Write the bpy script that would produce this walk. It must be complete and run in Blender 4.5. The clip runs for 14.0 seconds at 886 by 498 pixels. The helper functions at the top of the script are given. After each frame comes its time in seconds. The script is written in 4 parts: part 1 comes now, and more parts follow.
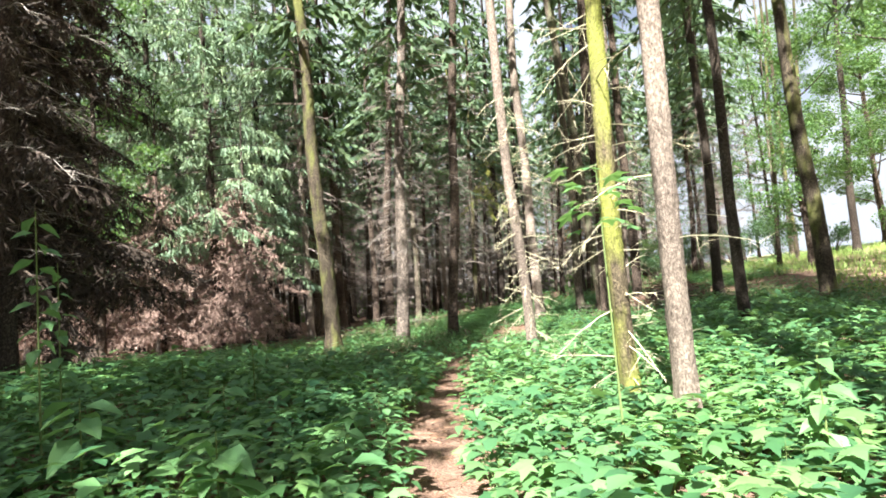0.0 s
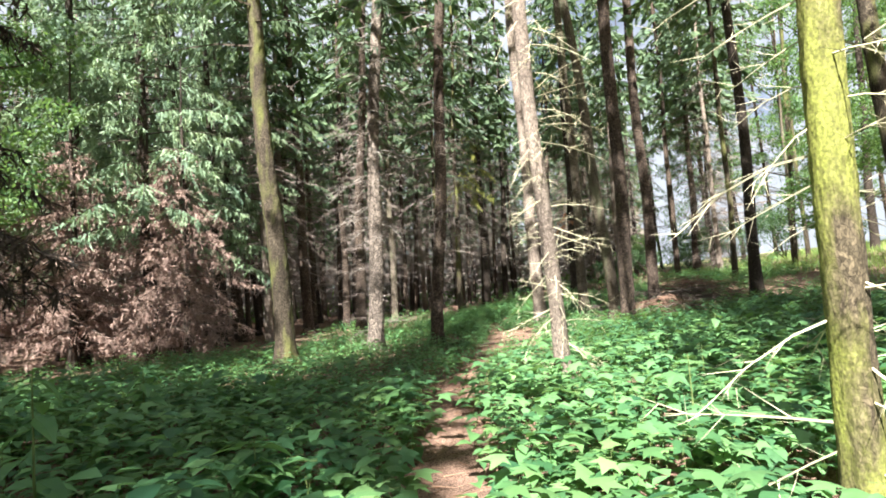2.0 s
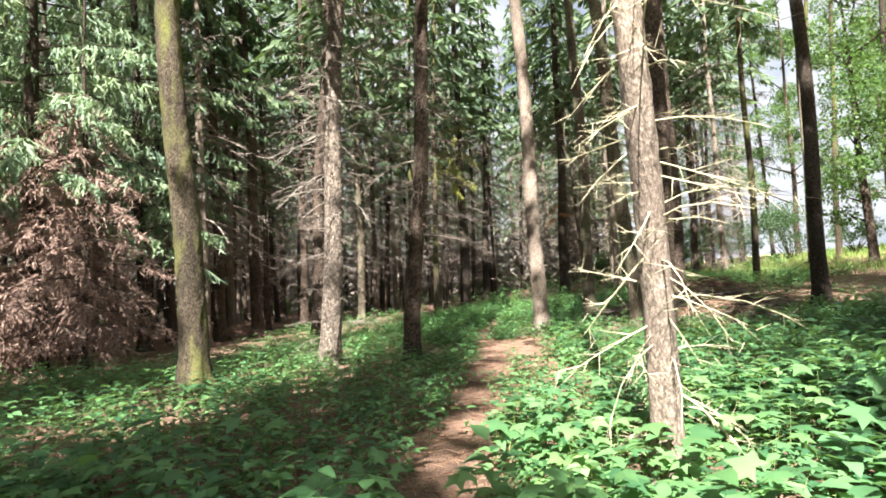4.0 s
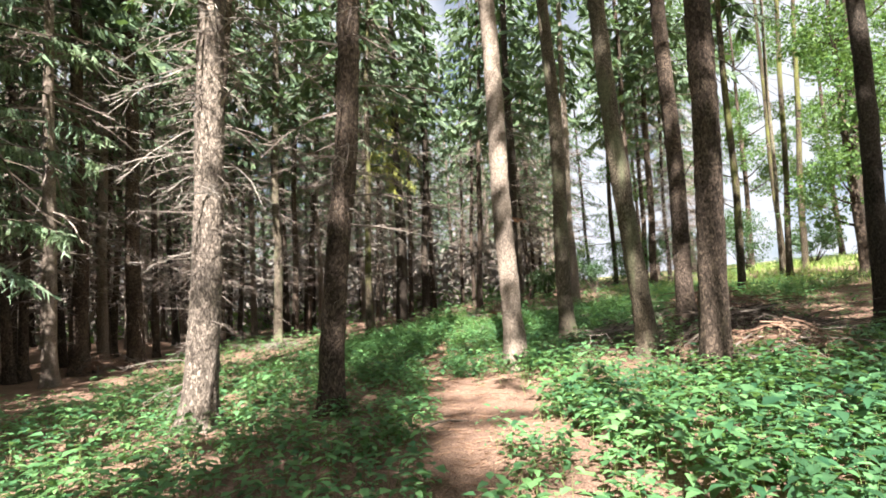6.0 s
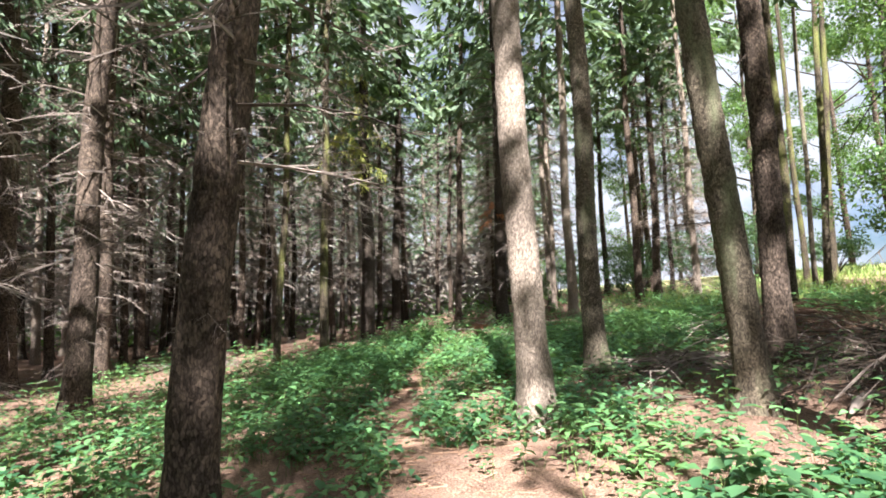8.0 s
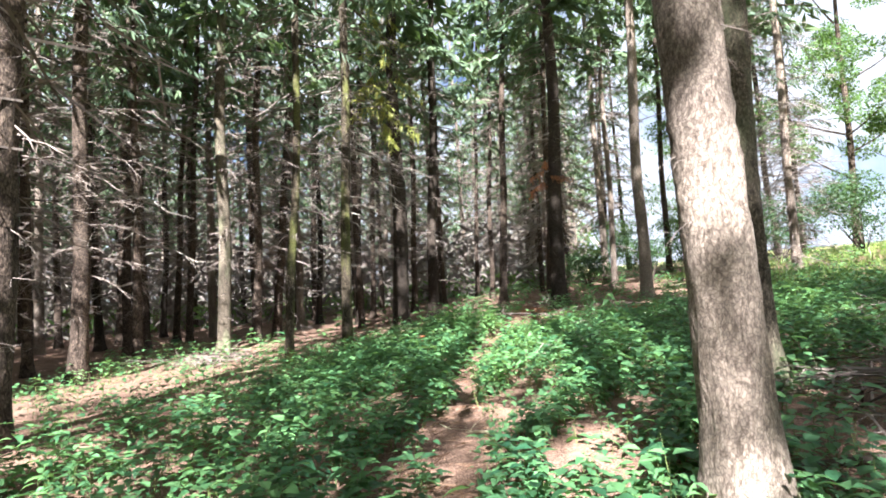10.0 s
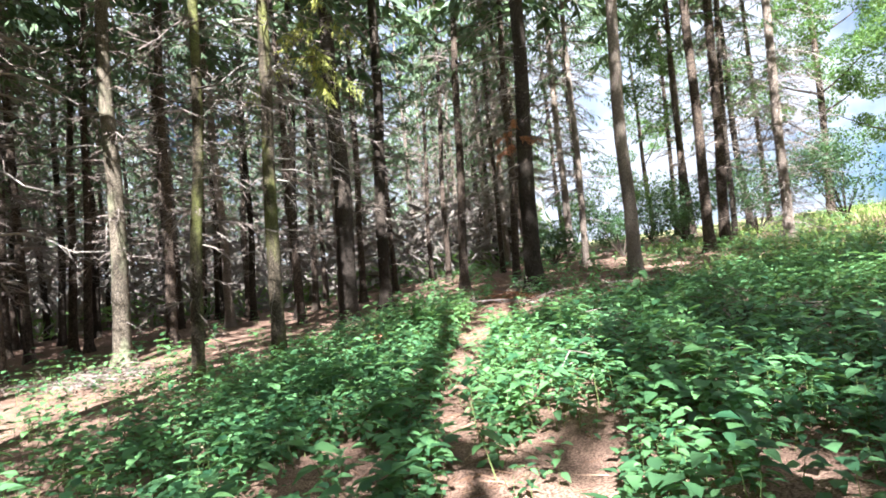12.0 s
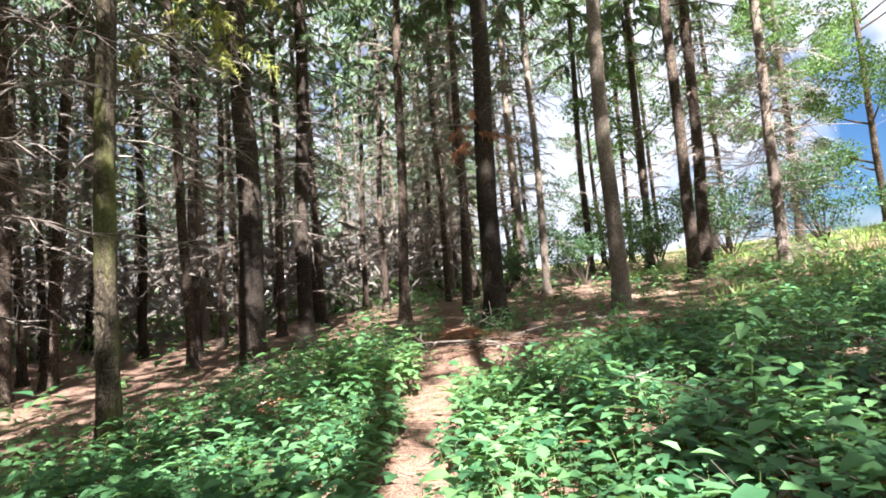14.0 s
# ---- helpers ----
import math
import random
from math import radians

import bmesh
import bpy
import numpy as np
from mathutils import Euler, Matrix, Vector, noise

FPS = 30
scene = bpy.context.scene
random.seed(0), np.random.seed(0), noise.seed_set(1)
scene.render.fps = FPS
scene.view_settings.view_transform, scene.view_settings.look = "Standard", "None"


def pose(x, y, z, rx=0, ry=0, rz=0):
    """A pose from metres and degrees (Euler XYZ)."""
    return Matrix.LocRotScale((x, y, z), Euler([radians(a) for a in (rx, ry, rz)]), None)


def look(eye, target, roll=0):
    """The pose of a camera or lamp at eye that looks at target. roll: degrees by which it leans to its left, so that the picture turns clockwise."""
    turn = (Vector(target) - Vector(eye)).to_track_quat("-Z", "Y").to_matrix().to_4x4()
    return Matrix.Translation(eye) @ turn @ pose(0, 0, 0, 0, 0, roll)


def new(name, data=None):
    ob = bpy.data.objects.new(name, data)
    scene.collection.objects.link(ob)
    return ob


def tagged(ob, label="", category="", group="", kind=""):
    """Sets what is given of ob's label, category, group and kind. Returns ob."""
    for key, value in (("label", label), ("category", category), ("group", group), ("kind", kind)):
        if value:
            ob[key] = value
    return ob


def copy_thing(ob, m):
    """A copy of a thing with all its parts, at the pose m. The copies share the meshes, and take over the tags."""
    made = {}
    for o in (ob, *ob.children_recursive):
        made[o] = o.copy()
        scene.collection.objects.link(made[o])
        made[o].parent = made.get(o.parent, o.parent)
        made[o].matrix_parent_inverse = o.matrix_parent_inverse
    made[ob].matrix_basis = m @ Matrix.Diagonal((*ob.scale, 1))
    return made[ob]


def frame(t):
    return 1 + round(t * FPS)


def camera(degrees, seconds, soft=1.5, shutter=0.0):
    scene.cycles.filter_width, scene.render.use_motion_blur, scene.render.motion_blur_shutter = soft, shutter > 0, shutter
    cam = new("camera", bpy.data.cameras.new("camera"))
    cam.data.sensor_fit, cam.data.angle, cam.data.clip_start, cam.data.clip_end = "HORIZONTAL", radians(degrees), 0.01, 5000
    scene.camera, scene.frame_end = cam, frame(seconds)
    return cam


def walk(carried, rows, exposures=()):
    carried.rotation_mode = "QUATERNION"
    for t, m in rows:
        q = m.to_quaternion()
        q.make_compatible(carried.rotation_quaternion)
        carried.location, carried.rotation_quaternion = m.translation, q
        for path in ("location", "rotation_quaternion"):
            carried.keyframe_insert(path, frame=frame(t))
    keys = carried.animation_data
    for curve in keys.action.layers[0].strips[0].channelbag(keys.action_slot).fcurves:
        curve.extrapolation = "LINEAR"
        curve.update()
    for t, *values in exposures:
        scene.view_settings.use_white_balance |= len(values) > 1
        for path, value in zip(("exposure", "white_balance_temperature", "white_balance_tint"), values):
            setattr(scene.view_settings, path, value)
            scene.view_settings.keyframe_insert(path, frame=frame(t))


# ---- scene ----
cam = camera(77.7, 14.0, soft=1.8)
METRES, EYE, TILT, LEAN, TURN = 21.0, 1.35, 3.3, 0.0, 0.0
ROWS = [
    (0.0, 0.0, 0.0, 0.0, 0.1, 1.26, 4.77),
    (0.5, -0.0046, 0.0331, -0.0031, 4.25, 1.01, 5.22),
    (1.0, -0.0062, 0.0694, -0.0056, 2.04, 0.89, 5.41),
    (1.5, -0.0095, 0.103, -0.0064, -1.17, 1.5, 4.85),
    (2.0, -0.0084, 0.1406, -0.0098, -2.37, 0.92, 4.26),
    (2.5, -0.0097, 0.175, -0.0114, -4.09, 0.56, 3.28),
    (5.0, -0.004, 0.3724, -0.0251, -6.73, 0.74, 2.84),
    (5.5, 0.0002, 0.4107, -0.0267, -10.08, 1.29, 2.78),
    (6.0, 0.0031, 0.451, -0.0277, -12.32, 1.71, 2.8),
    (6.5, 0.0126, 0.4884, -0.0283, -14.01, 1.34, 2.84),
    (7.0, 0.0199, 0.5311, -0.0302, -16.3, 1.04, 2.09),
    (7.5, 0.0283, 0.5681, -0.0329, -16.56, 1.74, 1.8),
    (8.0, 0.0348, 0.6064, -0.0354, -15.14, 2.52, 1.96),
    (8.5, 0.042, 0.6419, -0.0384, -13.76, 2.41, 2.13),
    (9.0, 0.0484, 0.678, -0.0405, -12.55, 1.9, 1.93),
    (11.5, 0.0613, 0.8174, -0.0458, -11.16, -1.01, 3.59),
    (12.0, 0.0679, 0.853, -0.0494, -17.39, -1.36, 4.76),
    (12.5, 0.0764, 0.8862, -0.0528, -25.08, 1.15, 4.48),
    (13.0, 0.0871, 0.92, -0.0542, -26.44, 0.79, 4.47),
    (13.5, 0.0993, 0.9484, -0.0541, -25.62, 0.43, 4.3),
    (14.0, 0.1086, 0.984, -0.0561, -23.93, 0.95, 3.93),
]
walk(cam, [(t, pose(0, 0, EYE, TILT, LEAN, TURN) @ pose(METRES * x, METRES * y, METRES * z, 90 + pitch, roll, yaw)) for t, x, y, z, yaw, pitch, roll in ROWS],
     exposures=[(0.0, 2.5, 6000, 9), (2.0, 2.38, 6000, 9), (5.0, 2.5, 6300, 11), (7.5, 2.5, 6000, 12), (9.0, 2.75, 5850, 13), (11.5, 2.9, 5600, 11), (14.0, 2.8, 5900, 13)])

# ---- world, sun ----
SUN_EL, SUN_AZ = 47.0, 196.0
world = bpy.data.worlds.new("sky")
scene.world = world
world.use_nodes = True
wn, wl = world.node_tree.nodes, world.node_tree.links
wn.clear()
sky = wn.new("ShaderNodeTexSky")
sky.sky_type, sky.sun_disc = "NISHITA", False
sky.sun_elevation, sky.sun_rotation = radians(SUN_EL), radians(SUN_AZ)
cloud = wn.new("ShaderNodeTexNoise")
cloud.inputs["Scale"].default_value, cloud.inputs["Detail"].default_value = 3.2, 6
cloud_ramp = wn.new("ShaderNodeValToRGB")
cloud_ramp.color_ramp.elements[0].position, cloud_ramp.color_ramp.elements[1].position = 0.33, 0.46
cloud_mix = wn.new("ShaderNodeMixRGB")
cloud_mix.inputs[2].default_value = (15.5, 15.9, 16.5, 1)
back = wn.new("ShaderNodeBackground")
back.inputs[1].default_value = 0.012
wout = wn.new("ShaderNodeOutputWorld")
wl.new(wn.new("ShaderNodeTexCoord").outputs["Generated"], cloud.inputs["Vector"])
wl.new(cloud.outputs["Fac"], cloud_ramp.inputs[0])
wl.new(cloud_ramp.outputs[0], cloud_mix.inputs[0])
azure = wn.new("ShaderNodeMixRGB")
azure.blend_type = "MULTIPLY"
azure.inputs[0].default_value, azure.inputs[2].default_value = 1.0, (0.75, 1.15, 1.6, 1)
wl.new(sky.outputs[0], azure.inputs[1])
wl.new(azure.outputs[0], cloud_mix.inputs[1])
wl.new(cloud_mix.outputs[0], back.inputs[0])
wl.new(back.outputs[0], wout.inputs[0])
sun = new("sun", bpy.data.lights.new("sun", "SUN"))
sun.data.energy, sun.data.angle, sun.data.color = 5.0, radians(0.6), (1.0, 0.96, 0.89)
az, el = radians(SUN_AZ), radians(SUN_EL)
SUN_AT = Vector((math.sin(az) * math.cos(el), math.cos(az) * math.cos(el), math.sin(el)))
sun.matrix_world = look(SUN_AT * 60, (0, 0, 0))


# ---- materials ----
def material(name, rough=0.8, spec=0.3):
    m = bpy.data.materials.new(name)
    m.use_nodes = True
    b = m.node_tree.nodes["Principled BSDF"]
    b.inputs["Roughness"].default_value = rough
    b.inputs["Specular IOR Level"].default_value = spec
    return m, m.node_tree.nodes, m.node_tree.links, b


def tex(n, l, kind, scale, stretch=(1, 1, 1), detail=4, coords="Object"):
    """A noise or voronoi texture on object coordinates."""
    c, mp = n.new("ShaderNodeTexCoord"), n.new("ShaderNodeMapping")
    mp.inputs["Scale"].default_value = stretch
    t = n.new("ShaderNodeTexNoise" if kind == "noise" else "ShaderNodeTexVoronoi")
    t.inputs["Scale"].default_value = scale
    if kind == "noise":
        t.inputs["Detail"].default_value = detail
    l.new(c.outputs[coords], mp.inputs[0])
    l.new(mp.outputs[0], t.inputs["Vector"])
    return t.outputs["Fac" if kind == "noise" else "Distance"]


def ramp(n, l, src, *stops):
    r = n.new("ShaderNodeValToRGB")
    while len(r.color_ramp.elements) < len(stops):
        r.color_ramp.elements.new(0.5)
    for e, (p, c) in zip(r.color_ramp.elements, stops):
        e.position, e.color = p, (*c, 1)
    l.new(src, r.inputs[0])
    return r.outputs[0]


def mix(n, l, fac, a, b, kind="MIX"):
    m = n.new("ShaderNodeMixRGB")
    m.blend_type = kind
    for s, i in ((fac, 0), (a, 1), (b, 2)):
        if isinstance(s, (int, float)):
            m.inputs[i].default_value = s
        elif isinstance(s, tuple):
            m.inputs[i].default_value = (*s, 1)
        else:
            l.new(s, m.inputs[i])
    return m.outputs[0]


def bump(n, l, b, src, strength, distance):
    k = n.new("ShaderNodeBump")
    k.inputs["Strength"].default_value, k.inputs["Distance"].default_value = strength, distance
    l.new(src, k.inputs["Height"])
    l.new(k.outputs[0], b.inputs["Normal"])


def bark(name, dark, pale, moss=None, cover=0.5, flake=1.0, cell=52, deep=0.016):
    """Scaly bark: plates with dark cracks, flakes, stains and, if wanted, patches of moss."""
    m, n, l, b = material(name, 0.9, 0.15)
    c, warp, add = n.new("ShaderNodeTexCoord"), n.new("ShaderNodeTexNoise"), n.new("ShaderNodeVectorMath")
    warp.inputs["Scale"].default_value, warp.inputs["Detail"].default_value = 7, 4
    scale = n.new("ShaderNodeVectorMath")
    scale.operation = "SCALE"
    scale.inputs["Scale"].default_value = 0.13
    l.new(c.outputs["Object"], warp.inputs["Vector"])
    l.new(warp.outputs["Color"], scale.inputs[0])
    l.new(c.outputs["Object"], add.inputs[0])
    l.new(scale.outputs[0], add.inputs[1])
    mp = n.new("ShaderNodeMapping")
    mp.inputs["Scale"].default_value = (1.35, 1.35, 0.66)
    l.new(add.outputs[0], mp.inputs[0])
    cells = n.new("ShaderNodeTexVoronoi")
    cells.feature = "DISTANCE_TO_EDGE"
    cells.inputs["Scale"].default_value = cell
    l.new(mp.outputs[0], cells.inputs["Vector"])
    tone = n.new("ShaderNodeTexVoronoi")
    tone.inputs["Scale"].default_value = cell
    l.new(mp.outputs[0], tone.inputs["Vector"])
    grain = tex(n, l, "noise", 40, (1.5, 1.5, 0.6), 8)
    mid = tuple((x + y) / 2 for x, y in zip(dark, pale))
    col = ramp(n, l, grain, (0.28, dark), (0.5, mid), (0.74, pale))
    grey = n.new("ShaderNodeSeparateColor")
    l.new(tone.outputs["Color"], grey.inputs[0])
    col = mix(n, l, 0.75 * flake, col, ramp(n, l, grey.outputs[0], (0.0, (0.3, 0.29, 0.28)), (0.5, (0.9, 0.9, 0.9)), (1.0, (1.6, 1.58, 1.55))), "MULTIPLY")
    col = mix(n, l, 0.7, col, ramp(n, l, cells.outputs["Distance"], (0.0, (0.25, 0.23, 0.21)), (0.09, (0.8, 0.79, 0.77)), (0.25, (1.05, 1.04, 1.02))), "MULTIPLY")
    stain = ramp(n, l, tex(n, l, "noise", 1.6, (1, 1, 0.45)), (0.35, (0.5, 0.48, 0.46)), (0.65, (1.12, 1.1, 1.04)))
    col = mix(n, l, 0.8, col, stain, "MULTIPLY")
    if moss:
        mm = ramp(n, l, tex(n, l, "noise", 2.6, (1.4, 1.4, 0.4), 12), (cover - 0.06, (0, 0, 0)), (cover + 0.1, (1, 1, 1)))
        fuzz = ramp(n, l, tex(n, l, "noise", 70), (0.3, tuple(x * 0.4 for x in moss)), (0.7, moss))
        col = mix(n, l, mix(n, l, 0.5, mm, ramp(n, l, grain, (0.35, (0.15, 0.15, 0.15)), (0.6, (1, 1, 1))), "MULTIPLY"), col, fuzz)
    l.new(col, b.inputs["Base Color"])
    height = grey.outputs[0]
    bump(n, l, b, mix(n, l, 0.45, height, grain), 0.9, deep)
    return m


BARK = {
    "brown": bark("bark_brown", (0.035, 0.026, 0.02), (0.19, 0.142, 0.112), cell=30, deep=0.04),
    "scaly": bark("bark_scaly", (0.07, 0.052, 0.041), (0.40, 0.335, 0.285), cell=28, deep=0.045),
    "pale": bark("bark_pale", (0.15, 0.115, 0.093), (0.47, 0.385, 0.32), flake=0.5),
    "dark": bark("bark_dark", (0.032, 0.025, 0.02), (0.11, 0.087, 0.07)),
    "mossy": bark("bark_mossy", (0.04, 0.032, 0.023), (0.15, 0.12, 0.085), (0.20, 0.205, 0.06), 0.54),
    "yellow": bark("bark_yellow_moss", (0.07, 0.055, 0.035), (0.22, 0.175, 0.115), (0.36, 0.37, 0.08), 0.44),
    "lichen": bark("bark_lichen", (0.08, 0.063, 0.048), (0.27, 0.225, 0.17), (0.24, 0.24, 0.14), 0.56),
}


def leaf(name, low, high, rough=0.45, through_light=0.35, warm=0.0):
    """A thin leaf: colour varies leaf by leaf, with some light through it."""
    m, n, l, b = material(name, rough, 0.4)
    g = n.new("ShaderNodeNewGeometry")
    col = ramp(n, l, g.outputs["Random Per Island"], (0.0, low), (0.8, high), (1.0, tuple(c * 1.25 for c in high)))
    patch = ramp(n, l, tex(n, l, "noise", 0.9, detail=3), (0.3, (0.75, 0.85, 0.9)), (0.7, (1.2, 1.1, 0.85)))
    col = mix(n, l, 0.8, col, patch, "MULTIPLY")
    l.new(col, b.inputs["Base Color"])
    t = n.new("ShaderNodeBsdfTranslucent")
    l.new(mix(n, l, 0.5, col, (0.27, 0.43, 0.07), "MIX"), t.inputs["Color"])
    s = n.new("ShaderNodeMixShader")
    s.inputs[0].default_value = through_light
    l.new(b.outputs[0], s.inputs[1])
    l.new(t.outputs[0], s.inputs[2])
    l.new(s.outputs[0], n["Material Output"].inputs["Surface"])
    return m


LEAF = leaf("undergrowth_leaf", (0.03, 0.095, 0.045), (0.145, 0.29, 0.115), 0.5)
LEAF_MAPLE = leaf("maple_leaf", (0.045, 0.125, 0.055), (0.175, 0.315, 0.12), 0.5)
LEAF_BRAMBLE = leaf("bramble_leaf", (0.02, 0.065, 0.033), (0.075, 0.16, 0.07), 0.48)
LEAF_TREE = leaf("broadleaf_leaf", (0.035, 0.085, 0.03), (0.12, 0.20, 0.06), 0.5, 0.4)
NEEDLE = leaf("spruce_needles", (0.035, 0.062, 0.038), (0.115, 0.165, 0.088), 0.6, 0.22)
NEEDLE_PALE = leaf("drooping_spruce_needles", (0.10, 0.16, 0.10), (0.27, 0.35, 0.22), 0.6, 0.25)
NEEDLE_YELLOW = leaf("yellowed_needles", (0.20, 0.21, 0.05), (0.42, 0.40, 0.10), 0.6, 0.3)
NEEDLE_RED = leaf("rust_red_needles", (0.28, 0.085, 0.045), (0.48, 0.19, 0.10), 0.7, 0.15)
GRASS = leaf("grass_blade", (0.14, 0.24, 0.05), (0.34, 0.44, 0.13), 0.5, 0.35)


def twig(name, low, high):
    m, n, l, b = material(name, 0.85, 0.2)
    g = n.new("ShaderNodeNewGeometry")
    col = ramp(n, l, g.outputs["Random Per Island"], (0.0, low), (1.0, high))
    col = mix(n, l, 0.6, col, ramp(n, l, tex(n, l, "noise", 14), (0.3, (0.6, 0.6, 0.6)), (0.7, (1.15, 1.15, 1.1))), "MULTIPLY")
    l.new(col, b.inputs["Base Color"])
    return m


TWIG = twig("dead_twig", (0.10, 0.076, 0.064), (0.33, 0.265, 0.225))
TWIG_PALE = twig("dead_twig_bleached", (0.38, 0.33, 0.22), (0.62, 0.55, 0.36))
TWIG_GREY = twig("dead_twig_grey", (0.15, 0.125, 0.105), (0.36, 0.31, 0.265))
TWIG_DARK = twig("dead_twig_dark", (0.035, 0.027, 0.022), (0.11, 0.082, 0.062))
NEEDLE_LITTER = twig("fallen_needles", (0.16, 0.085, 0.05), (0.42, 0.26, 0.17))
STEM = twig("green_stem", (0.10, 0.15, 0.05), (0.20, 0.24, 0.08))
BRUSH_BROWN = twig("dry_brown_sprays", (0.15, 0.095, 0.075), (0.42, 0.29, 0.235))
BRUSH_RED = twig("rust_brown_brushwood", (0.12, 0.066, 0.045), (0.31, 0.195, 0.135))


def forest_floor():
    m, n, l, b = material("forest_floor", 0.95, 0.1)
    fine = tex(n, l, "noise", 75, (1, 1, 1), 10)
    mid = tex(n, l, "noise", 3.5, (1, 1, 1), 6)
    big = tex(n, l, "noise", 0.35, (1, 1, 1), 3)
    col = ramp(n, l, fine, (0.3, (0.06, 0.037, 0.026)), (0.5, (0.21, 0.138, 0.10)), (0.7, (0.42, 0.285, 0.21)))
    col = mix(n, l, 0.7, col, ramp(n, l, mid, (0.3, (0.55, 0.5, 0.48)), (0.7, (1.2, 1.1, 1.05))), "MULTIPLY")
    field = n.new("ShaderNodeTexCoord")
    sep = n.new("ShaderNodeSeparateXYZ")
    l.new(field.outputs["Object"], sep.inputs[0])
    far = n.new("ShaderNodeMapRange")
    far.inputs[1].default_value, far.inputs[2].default_value = 18.0, 24.0
    l.new(sep.outputs[0], far.inputs[0])
    straw = ramp(n, l, mid, (0.3, (0.30, 0.30, 0.10)), (0.7, (0.52, 0.46, 0.24)))
    col = mix(n, l, far.outputs[0], col, straw)
    l.new(mix(n, l, 0.25, col, ramp(n, l, big, (0.4, (0.5, 0.5, 0.5)), (0.6, (1, 1, 1))), "MULTIPLY"), b.inputs["Base Color"])
    bump(n, l, b, mix(n, l, 0.4, fine, mid), 0.8, 0.03)
    return m


FLOOR = forest_floor()

# ---- mesh tools ----
rng = np.random.default_rng(7)


def mesh_np(name, verts, tris, mat, smooth=False):
    verts, tris = np.ascontiguousarray(verts, dtype=np.float32), np.ascontiguousarray(tris, dtype=np.int32)
    me = bpy.data.meshes.new(name)
    me.vertices.add(len(verts))
    me.vertices.foreach_set("co", verts.ravel())
    me.loops.add(tris.size)
    me.polygons.add(len(tris))
    me.polygons.foreach_set("loop_start", np.arange(0, tris.size, 3, dtype=np.int32))
    me.loops.foreach_set("vertex_index", tris.ravel())
    me.update(calc_edges=True)
    me.polygons.foreach_set("use_smooth", np.full(len(tris), smooth))
    me.materials.append(mat)
    return me


def part(name, me, parent, label=""):
    ob = new(name, me)
    ob.parent = parent
    if name in ("twig_tangle", "branch", "dead_branch", "bough_frame", "dead_bough_frame", "crown", "dead_foliage", "brushwood", "side_twig", "foliage"):
        tagged(ob, kind="stuff")
    return tagged(ob, label)


def frames_along(pts):
    """A side and an up vector at each point of a polyline."""
    d = np.gradient(pts, axis=0)
    d /= np.linalg.norm(d, axis=1)[:, None] + 1e-9
    ref = np.where(np.abs(d[:, 2:3]) > 0.9, np.array([[1.0, 0, 0]]), np.array([[0, 0, 1.0]]))
    s = np.cross(d, ref)
    s /= np.linalg.norm(s, axis=1)[:, None] + 1e-9
    return s, np.cross(s, d)


